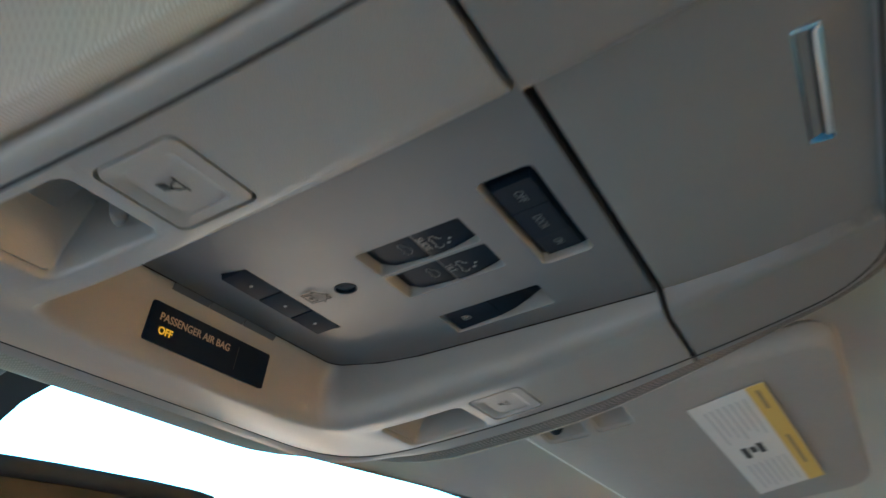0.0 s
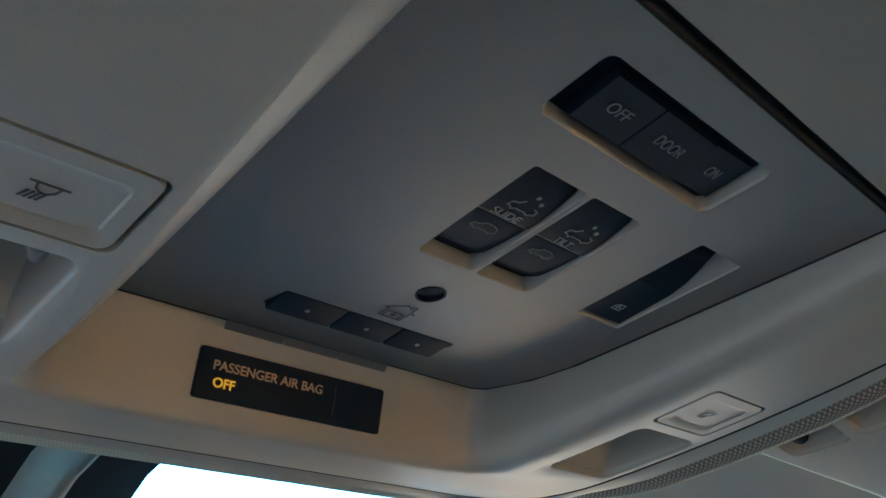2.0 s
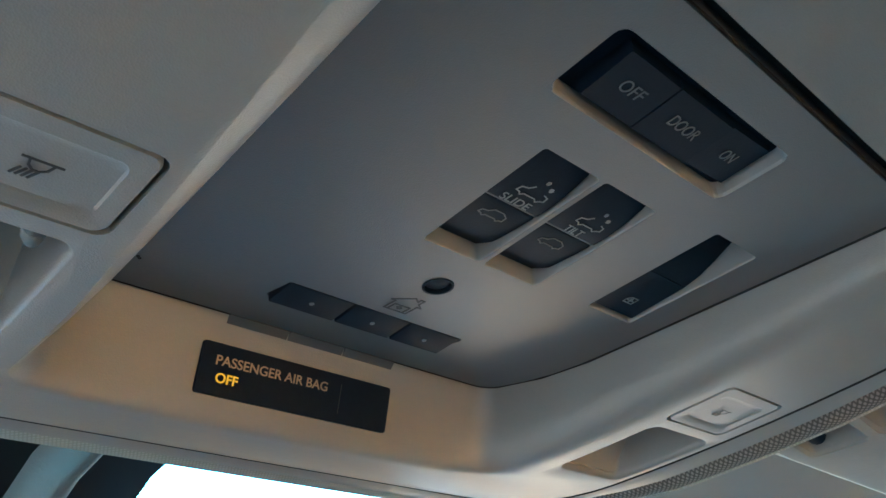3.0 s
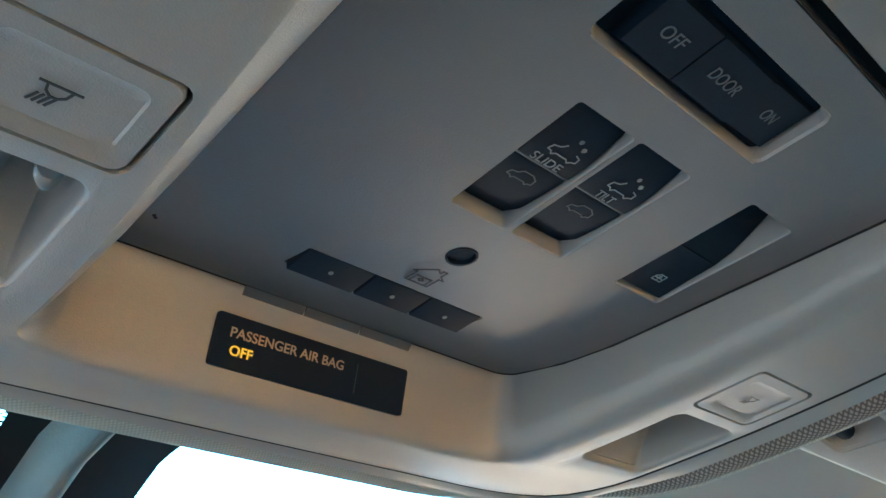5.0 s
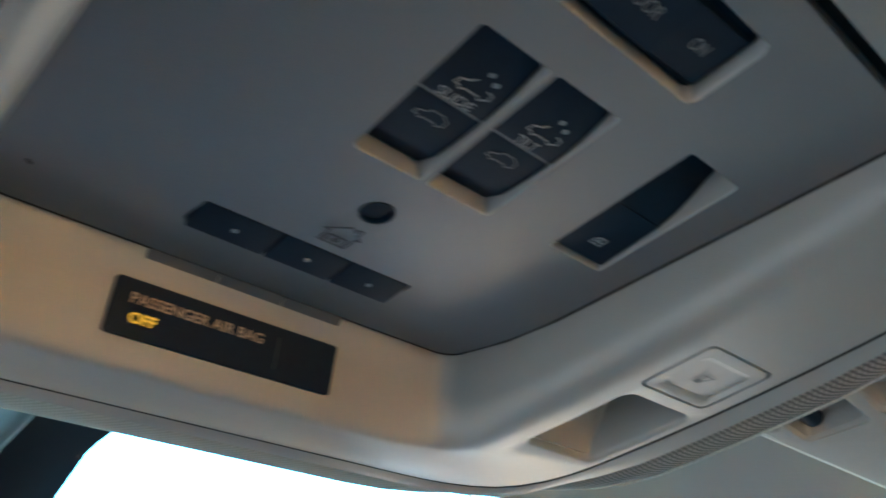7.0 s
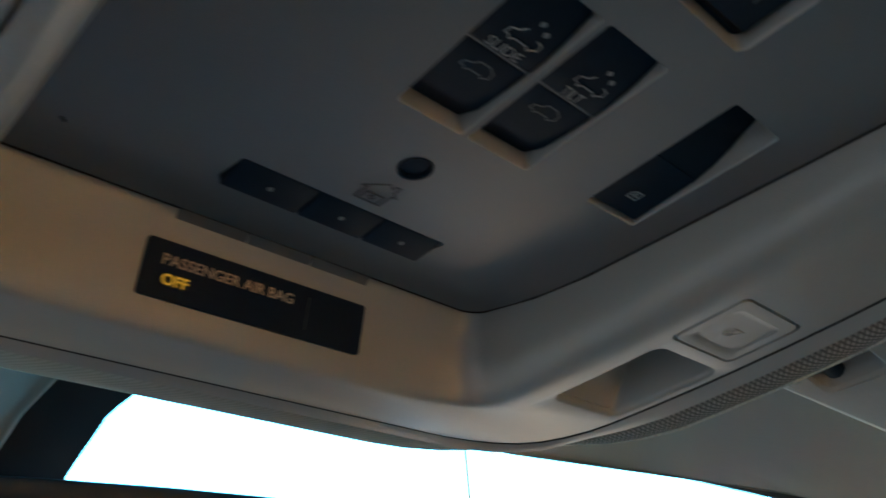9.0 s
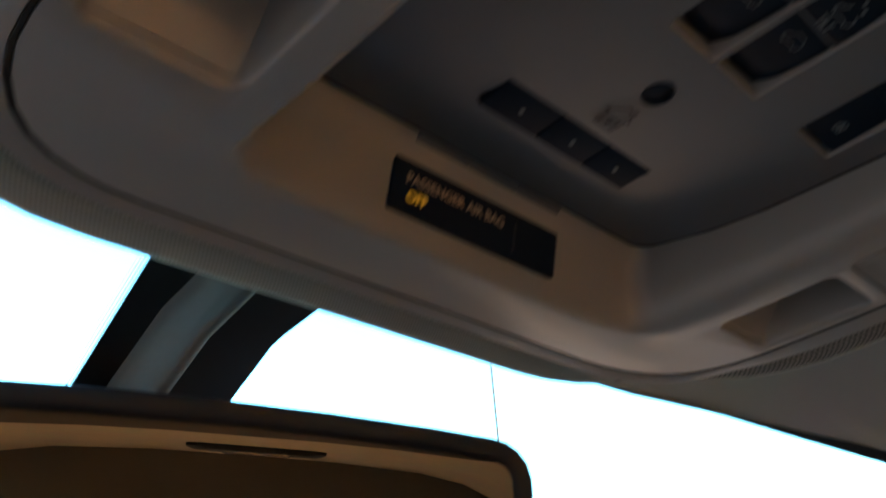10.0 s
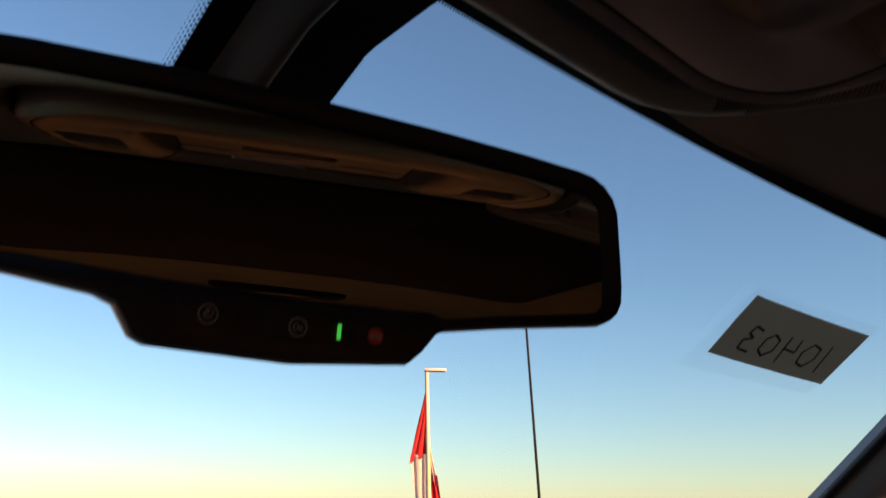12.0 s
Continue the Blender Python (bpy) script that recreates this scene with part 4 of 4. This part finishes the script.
on_mirror("service_icon", strokes(circle, 0.0005), 0.0, -0.0555, ICON, "round service sign")
on_mirror("service_icon", lettering("On", 0.0030, 0.0044), 0.0, -0.0555, ICON)
disc = [(0.0038 * math.cos(math.pi * k / 12), 0.0038 * math.sin(math.pi * k / 12)) for k in range(24)]
on_mirror("emergency_icon", slab(disc, -0.0002, 0.0001), 0.0375, -0.0555, ICON_RED, "round red emergency sign")
on_mirror("emergency_word", moved(lettering("SOS", 0.0022, 0.0056), pose(0, 0, 0.0003)), 0.0375, -0.0555, ICON)
on_mirror("status_light", box(-0.0009, 0.0009, -0.0034, 0.0034, -0.0002, 0.0002), 0.0195, -0.0555, GREEN, "lit green status bar")

# ---- passenger visor ----
def visor_z(x, y):
    return -0.020 - 0.06 * (y + 0.08) - 0.15 * (x - 0.188)


def visor_front(x):
    """Where the visor's front edge lies: it slants back towards the door."""
    return -0.0825 - 0.17 * max(0.0, x - 0.2245)


edge = [(x, y + (visor_front(x) + 0.0825) * min(1.0, max(0.0, (y + 0.28) / 0.16))) for x, y in rounded(0.197, 0.466, -0.293, -0.0825, 0.020, 8, 14)]
visor_loops = [[(0.332 + (x - 0.332) * k, -0.196 + (y + 0.196) * (1 - (1 - k) * 1.1), visor_z(0.332 + (x - 0.332) * k, y) + dz) for x, y in edge] for k, dz in ((0.5, 0.0), (0.94, 0.0), (0.972, 0.001), (0.992, 0.004), (1.0, 0.009), (0.992, 0.014), (0.96, 0.018))]
visor = thing("sun_visor", TIP, "beige vinyl sun visor folded up against the headliner", "sun visor")
visor_body = part("visor_body", loft(visor_loops), VISOR, visor, "", 50)
pockets = []
for y0, y1 in ((-0.1250, -0.0975), (-0.1560, -0.1330)):
    rows = []
    for g, d in ((0.0016, -0.01), (0.0016, -0.0008), (0.0, 0.0006), (-0.0012, 0.0105)):
        rows.append([(x, y, visor_z(x, y) + d) for x, y in rounded(0.190 - g, 0.2365 + g, y0 - g, y1 + g, 0.004, 4, 2)])
    pockets.append(loft(rows))
carved(visor_body, pockets)
part("hinge_rod", tube([(x, -0.104, visor_z(x, -0.104) + 0.0062) for x in (0.178, 0.195, 0.215, 0.233)], 0.0045), BLACK, visor, "dark hinge rod")
for y, wide in ((-0.0905, 0.0062), (-0.1290, 0.0034)):
    nub = [(x, y, visor_z(x, y) + 0.0035) for x in (0.186, 0.192, 0.207, 0.216, 0.2205, 0.2225)]
    part("hinge_clip", tube(nub, [wide * k for k in (0.9, 1.0, 1.0, 0.95, 0.7, 0.25)], 14), VISOR, visor, "rounded clip of the hinge", 60)
welt = [0.224 + 0.0121 * i for i in range(20)]
part("visor_edge_welt", tube([(x, visor_front(x) + 0.0005, visor_z(x, visor_front(x)) + 0.0055) for x in welt], 0.0022, 8), WHITE, visor, "pale edge welt")


def on_visor(name, x0, x1, y0, y1, material, lift):
    c, s = math.cos(radians(5)), math.sin(radians(5))          # the label is stuck on a little askew
    pts = [(0.328 + 1.08 * c * (x - 0.279) + 3 * s * (y + 0.224), -0.2255 - 1.08 * s * (x - 0.279) + c * (y + 0.224)) for x, y in ((x0, y0), (x1, y0), (x1, y1), (x0, y1))]
    return loft([[(x, y, visor_z(x, y) - lift) for x, y in pts], [(x, y, visor_z(x, y) - lift + 0.0003) for x, y in pts]])


PALE = principled("faint_print", (0.40, 0.40, 0.39), 0.7)
PALE_DARK = principled("heading_print", (0.22, 0.18, 0.08), 0.7)
label = part("warning_label", on_visor("", 0.193, 0.365, -0.250, -0.198, WHITE, 0.0006), WHITE, visor, "white and yellow warning label with small print")
part("label_band", on_visor("", 0.193, 0.365, -0.250, -0.238, YELLOW, 0.0010), YELLOW, label, "yellow heading band")
for i in range(7):
    part("print_line", on_visor("", 0.205, 0.262 - 0.006 * (i % 3), -0.2335 + 0.0045 * i, -0.2324 + 0.0045 * i, PALE, 0.0010), PALE, label)
    part("print_line", on_visor("", 0.305, 0.356 - 0.005 * (i % 2), -0.2335 + 0.0045 * i, -0.2324 + 0.0045 * i, PALE, 0.0010), PALE, label)
for x0, x1, y0, y1 in ((0.273, 0.290, -0.225, -0.221), (0.276, 0.286, -0.2195, -0.2155), (0.274, 0.293, -0.2135, -0.2095)):
    part("pictogram_block", on_visor("", x0, x1, y0, y1, PRINT_DARK, 0.0010), PRINT_DARK, label)
for x0, x1 in ((0.200, 0.228), (0.275, 0.330)):
    part("heading_bar", on_visor("", x0, x1, -0.2450, -0.2428, PALE_DARK, 0.0013), PALE_DARK, label)

# ---- cabin shell ----
def wall(name, bm, material, label, category):
    return tagged(finish(name, bm, material, smooth=30), label, category, kind="structure")


seat_line = [(1.25, 0.30), (1.25, 0.36), (0.30, 0.36), (0.05, 0.62), (-0.45, 0.60), (-0.52, 0.66), (-0.64, 1.20), (-0.76, 1.20), (-0.86, 0.40), (-1.30, 0.40), (-1.34, 0.64), (-1.80, 0.62), (-1.90, 1.14), (-2.05, 1.14), (-2.12, 0.30)]
wall("floor", prism(seat_line, -0.90, 0.90), DARK, "dark floor and seat rows of the cabin", "floor")
# unseen tan panel, added so that sun from behind bounces up warm
wall("seat_back_panel", prism([(-0.768, 1.195), (-0.79, 1.195), (-0.89, 0.42), (-0.865, 0.42)], -0.80, 0.80), TAN, "unseen tan panel behind the front seats, added to bounce sunlight", "seat back")
wall("dashboard", loft([[(x, y, z) for y, z in ((0.42, 0.60), (0.40, 0.90), (0.48, 0.97), (0.65, 1.00), (0.96, 1.00), (0.99, 0.60))] for x in (-0.92, 0.92)]), DASH, "dark plastic dashboard", "dashboard")
# the roof panel is unseen; it stops sky light leaking in over the lining
wall("roof_panel", box(-0.93, 0.93, -2.14, 0.070, 1.745, 1.765), TRIM, "unseen roof panel, added to keep sky light out", "roof")
for s in (-1, 1):
    x0, x1 = sorted((s * 0.865, s * 0.925))
    side = finish("wall_right" if s > 0 else "wall_left", box(x0, x1, -2.12, 1.25, 0.30, 1.75), TRIM)
    carved(side, [box(s * 0.9 - 0.2, s * 0.9 + 0.2, -0.80, 0.10, 1.12, 1.58), box(s * 0.9 - 0.2, s * 0.9 + 0.2, -1.80, -0.92, 1.12, 1.58), box(s * 0.9 - 0.2, s * 0.9 + 0.2, 0.10, 1.3, 1.03, 1.8)])
    tagged(side, "dark cabin side with window openings", "wall", kind="structure")
    # unseen panes, their tint set to hold back sky light from the sides
    for y0, y1, tint, words in (((-0.82, 0.12, TINTED, "unseen front side window, darkened to cut side light"),) if s > 0 else ()) + ((-1.82, -0.90, PRIVACY, "unseen rear side window, darkened to cut side light"),):
        xg = s * 0.895
        side_pane = finish("window_side", box(xg - 0.002, xg + 0.002, y0, y1, 1.10, 1.60), tint)
        tagged(side_pane, words, "window", kind="structure")
for s in (-1, 1):
    # unseen door panels in the same tan, added for warm bounce
    panel_line = [(-0.80, 0.42), (0.95, 0.42), (0.95, 0.96), (0.40, 1.06), (-0.80, 1.10)]
    bm = loft([[(s * x, y, z) for y, z in panel_line] for x in (0.862, 0.835)])
    tagged(finish("door_panel", bm, TAN, smooth=30), "unseen tan door panel under the side window, added to bounce light", "door panel", kind="structure")
rear = finish("wall_rear", box(-0.92, 0.92, -2.12, -2.06, 0.30, 1.75), TRIM)
REAR_PANES = ((-0.74, -0.262), (-0.226, 0.246), (0.282, 0.76))
cut = []
for x0, x1 in REAR_PANES:
    cut.append(loft([[(x, y, z) for x, z in rounded(x0, x1, 1.12, 1.534, 0.025, 5, 2)] for y in (-2.3, -1.9)]))
carved(rear, cut)
tagged(rear, "dark rear cab wall with a three-pane window", "wall", kind="structure")
for x0, x1 in REAR_PANES:
    rear_pane = finish("window_rear", box(x0 - 0.01, x1 + 0.01, -2.095, -2.090, 1.11, 1.545), REAR_TINT)
    tagged(rear_pane, "tinted rear cab window pane", "window", kind="structure")
sunroof = [[(x, y, roof_z(x, y) - up) for x, y in rounded(-0.56 - g, 0.56 + g, -1.30 - g, -0.44 + g, 0.06, 6, 6)] for g, up in ((-0.2, 0.006), (-0.01, 0.006), (0.0, 0.004), (0.0, -0.004))]
tagged(finish("sunroof", loft(sunroof), grained("sunroof_blind", (0.020, 0.019, 0.018), 0.95, 400, 0.1, 0.1), smooth=40), "closed dark sunroof blind in the headliner", "sunroof", kind="structure")
# lamp on the lining above the rear seats
rear_lamp = thing("rear_dome_lamp", Matrix.Translation((0.03, -1.70, roof_z(0, -1.70))), "dark oval dome lamp on the rear headliner", "dome lamp")
oval = rounded(-0.18, 0.18, -0.045, 0.045, 0.044, 8, 4)
part("lamp_base", loft([[(x * k, y * k, z) for x, y in oval] for k, z in ((0.6, -0.016), (0.9, -0.014), (0.99, -0.008), (1.0, 0.002))]), BLACK, rear_lamp, "", 40)
part("lamp_lens", loft([[(x * k, y * k, z) for x, y in rounded(-0.09, 0.09, -0.020, 0.020, 0.012, 5, 3)] for k, z in ((0.9, -0.020), (1.0, -0.017), (1.0, -0.012))]), LENS, rear_lamp, "pale lens", 40)

# windscreen pillar on the passenger side and its mate
for s in (1, -1):
    line = [(0.745, -0.055, 1.70), (0.778, 0.030, 1.64), (0.832, 0.199, 1.502), (0.861, 0.291, 1.428), (0.990, 0.700, 1.10), (1.03, 0.83, 1.0)]
    post = thing("pillar", Matrix.Identity(4), "grey plastic trim along the windscreen pillar", "pillar trim", kind="structure")
    loops = [[(s * (x + a), y + b, z + c) for a, b, c in ((0.0, 0.0, 0.0), (0.002, -0.018, -0.004), (0.022, -0.050, -0.006), (0.06, -0.085, 0.0), (0.10, -0.08, 0.02), (0.10, 0.0, 0.03), (0.03, 0.02, 0.02))] for x, y, z in line]
    part("pillar_trim", loft(loops), grained("pillar_plastic", (0.20, 0.207, 0.207), 0.55, 900, 0.2, 0.06), post, "", 50)
    part("glass_seal", tube([(s * (x - 0.004), y + 0.004, z + 0.002) for x, y, z in line], 0.006, 8), FRIT, post, "black glass seal", 50)

# ---- outside ----
ASPHALT = grained("asphalt", (0.055, 0.053, 0.050), 0.9, 60, 0.4, 0.25, 0.4, kind="noise")
GROUND = -0.5                        # the lot lies this far under the plan's zero


def land(r):
    """Height of the land at a distance: the lot is level and the country beyond falls away a little."""
    return GROUND - max(0.0, r - 70) * 0.002


bm = bmesh.new()
prev = None
for r in (0.0, 20, 40, 60, 70, 90, 140, 250, 500, 1000, 2000, 3600):
    row = [bm.verts.new((r * math.cos(math.pi * k / 36), r * math.sin(math.pi * k / 36), land(r))) for k in range(72)] if r else [bm.verts.new((0, 0, GROUND))]
    if prev and len(prev) == 1:
        for k in range(72):
            bm.faces.new((prev[0], row[k], row[(k + 1) % 72]))
    elif prev:
        for k in range(72):
            bm.faces.new((prev[k], row[k], row[(k + 1) % 72], prev[(k + 1) % 72]))
    prev = row
tagged(finish("ground", bm, ASPHALT), "flat grey asphalt lot reaching to the horizon", "ground", kind="structure")


def far(az, dist, z):
    """A place outside, by its bearing clockwise from straight ahead."""
    return Vector((-0.22 + dist * math.sin(radians(az)), -0.12 + dist * math.cos(radians(az)), z))


POLE = grained("pole_paint", (0.60, 0.52, 0.38), 0.5, 60, 0.1, 0.1)
RED = grained("flag_red", (0.60, 0.03, 0.04), 0.8, 80, 0.1, 0.1)
FLAG_WHITE = grained("flag_white", (0.72, 0.69, 0.66), 0.8, 80, 0.1, 0.06)
base = far(44.95, 50, GROUND)
across = Vector((math.cos(radians(45.4)), -math.sin(radians(45.4)), 0))
lamp_post = thing("flag_pole", Matrix.Translation(base), "tall pale pole with a lamp head and a flag", "flag pole")
part("pole", tube([(0, 0, 0), across * -0.18 + Vector((0, 0, 5)), across * -0.36 + Vector((0, 0, 9.75))], [0.15, 0.13, 0.11], 14), POLE, lamp_post, "", 50)
part("lamp_head", moved(box(-0.15, 1.15, -0.3, 0.3, 9.68, 9.84, 0.05), pose(-0.25, 0.25, 0, 0, 0, -45)), FLAG_WHITE, lamp_post, "flat pale lamp head")
flag = thing("flag", Matrix.Translation(base), "red and white flag hanging slack on the pole", "flag")
def flag_fold(name, mat, z1, z0, near1, near0, wide1, wide0, sag):
    """One slack fold: from height z1 to z0, starting near the pole and reaching wide away from it."""
    cloth = bmesh.new()
    rows = []
    for j in range(17):
        v = j / 16
        z, a, w = z1 + (z0 - z1) * v, near1 + (near0 - near1) * v, wide1 + (wide0 - wide1) * v
        pole_x = -0.036 * z
        rows.append([cloth.verts.new(across * (pole_x + a + (w - a) * i / 14) + Vector((0.07 * math.sin(i * 0.9 + z * 0.8), 0.07 * math.cos(i * 0.9 + z * 0.8), z - sag * (i / 14) * v + 0.05 * math.sin(i * 0.8)))) for i in range(15)])
    for p, q in zip(rows, rows[1:]):
        for i in range(14):
            cloth.faces.new((p[i], p[i + 1], q[i + 1], q[i]))
    bmesh.ops.solidify(cloth, geom=cloth.faces[:], thickness=0.01)
    return part(name, cloth, mat, flag, "", 180)


flag_fold("red_fold", RED, 8.45, 4.9, 0.0, -0.10, -0.06, -1.05, 0.5)
flag_fold("white_fold", FLAG_WHITE, 4.9, 2.3, -0.10, -0.05, -1.08, -0.75, 0.3)
flag_fold("white_corner", FLAG_WHITE, 5.2, 3.6, 0.0, 0.10, 0.12, 0.50, 0.4)
flag_fold("red_corner", RED, 3.8, 1.9, 0.10, 0.10, 0.45, 0.75, 0.5)
flag_fold("red_end", RED, 2.3, 1.4, -0.05, 0.0, -0.60, -0.25, 0.2)

# radio aerial on the front wing
WHIP = grained("whip_rubber", (0.016, 0.022, 0.024), 0.95, 300, 0.1, 0.2)
WHIP.node_tree.nodes["Principled BSDF"].inputs["Specular IOR Level"].default_value = 0.1
tip, low = far(50.9, 1.6, 2.022), far(52.9, 1.6, 1.115)
aerial = thing("radio_aerial", Matrix.Translation(low), "thin black whip aerial on the front wing", "aerial")
part("whip", tube([(0, 0, 0), (tip - low) * 0.5, tip - low], [0.0032, 0.0025, 0.0018], 8), WHIP, aerial)
part("tip_ball", tube([tip - low - Vector((0, 0, 0.003)), tip - low, tip - low + Vector((0, 0, 0.003))], [0.002, 0.0035, 0.002], 8), HOUSING, aerial)
part("aerial_base", tube([(0, 0, -0.01), (0, 0, 0.01), (0, 0, 0.03)], [0.02, 0.016, 0.006], 12), HOUSING, aerial)
wing = loft([[(x, y, z) for y, z in ((0.66, 0.10), (0.66, 1.05), (0.80, 1.10), (1.6, 1.08), (2.3, 0.95), (2.5, 0.10))] for x in (0.93, 1.05, 1.12)])
tagged(finish("front_wing", wing, grained("paint", (0.25, 0.26, 0.27), 0.3, 40, 0.02, 0.03)), "grey painted front wing of the vehicle", "front wing", kind="structure")

# unseen bonnet, added pale to bounce light up onto the console
bonnet_rows = [[(x, y, z + 0.03 * (1 - (x / 0.92) ** 2)) for x in (-0.92, -0.8, -0.5, -0.2, 0.0, 0.2, 0.5, 0.8, 0.92)] for y, z in ((1.06, 1.00), (1.12, 1.06), (1.5, 1.09), (1.9, 1.08), (2.4, 1.03), (2.75, 0.93), (2.9, 0.60))]
bm = bmesh.new()
rows = [[bm.verts.new(p) for p in row] for row in bonnet_rows]
for a, b in zip(rows, rows[1:]):
    for i in range(8):
        bm.faces.new((a[i], a[i + 1], b[i + 1], b[i]))
bmesh.ops.solidify(bm, geom=bm.faces[:], thickness=0.02)
tagged(finish("bonnet", bm, grained("bonnet_paint", (0.48, 0.48, 0.47), 0.3, 40, 0.02, 0.03), smooth=40), "unseen silver-grey bonnet, added to bounce light up through the windscreen", "bonnet", kind="structure")

# white sign tower beyond the windscreen
tower = thing("sign_tower", Matrix.Translation(far(13.7, 18, GROUND)) @ pose(0, 0, 0, 0, 0, -14.6), "tall white sign tower with a dark edge post", "sign")
part("sign_panel", box(-0.90, 0.55, -0.18, 0.18, 0.0, 9.6, 0.02), grained("sign_white", (0.8, 0.8, 0.8), 0.5, 20, 0.05, 0.03), tower)
part("edge_post", box(0.56, 0.63, -0.12, 0.12, 0.0, 9.5), GAP, tower, "dark edge post")

# distant treeline and the woods behind the vehicle
BARK = grained("bark", (0.13, 0.09, 0.055), 0.9, 8, 0.3, 0.3, 2.0)
# the haze of distance is put into the treeline's pale grey
HAZE = grained("far_trees_in_haze", (0.30, 0.32, 0.34), 1.0, 0.05, 0.1, 0.2, 0.02)
rng = random.Random(4)
bm = bmesh.new()
prev = None
for i in range(240):
    a = -80 + i * 0.8
    h = land(420) + 2.5 + 3.2 * abs(noise.noise(Vector((i * 0.21, 0, 0)))) + (2.0 if rng.random() < 0.03 else 0)
    p = far(a, 420, land(420) - 1)
    pair = (bm.verts.new(p), bm.verts.new((p.x, p.y, h)))
    if prev:
        bm.faces.new((prev[0], pair[0], pair[1], prev[1]))
    prev = pair
tagged(finish("backdrop", bm, HAZE), "line of distant trees, haze put into their pale colour", "treeline", kind="structure")
bm = bmesh.new()
for i in range(300):
    x, y, h, r = rng.uniform(-40, 40), rng.uniform(-46, -27), rng.uniform(2.0, 3.4), rng.uniform(0.06, 0.15)
    lean = Vector((rng.uniform(-0.5, 0.5), rng.uniform(-0.3, 0.3), h))
    foot = Vector((x, y, GROUND))
    limbs = [(foot, foot + lean, r)]
    for _ in range(7):
        t = rng.uniform(0.25, 0.95)
        start = foot + lean * t
        limbs.append((start, start + Vector((rng.uniform(-1.3, 1.3), rng.uniform(-0.8, 0.8), rng.uniform(0.2, 0.6))), r * 0.45 * (1.1 - t)))
    for a, b, rad in limbs:
        low = [bm.verts.new(a + Vector((rad * math.cos(k * 2.094), rad * math.sin(k * 2.094), 0))) for k in range(3)]
        top = bm.verts.new(b)
        for k in range(3):
            bm.faces.new((low[k], low[(k + 1) % 3], top))
tagged(finish("woods", bm, BARK), "bare brown trees in low evening sun behind the lot", "trees", kind="stuff")
bm = bmesh.new()
for i in range(7000):
    x, y, z = rng.uniform(-22, 22), -15 - 6 * rng.random(), GROUND + 0.1 + 2.9 * rng.random() ** 1.2
    here = Vector((x, y, z))
    u = Vector((rng.uniform(-1, 1), rng.uniform(-0.4, 0.4), rng.uniform(0.2, 1.6))).normalized() * rng.uniform(0.15, 0.45)
    v = u.cross(Vector((rng.uniform(-0.5, 0.5), 1, rng.uniform(-0.5, 0.5)))).normalized() * rng.uniform(0.03, 0.08)
    bm.faces.new([bm.verts.new(p) for p in (here - u, here + v, here + u, here - v)])
leaves = finish("dry_leaves", bm, leafy("dry_leaf", (0.60, 0.45, 0.19)))
tagged(leaves, "golden dry leaves and reeds lit through by the low sun", "leaves", kind="stuff")
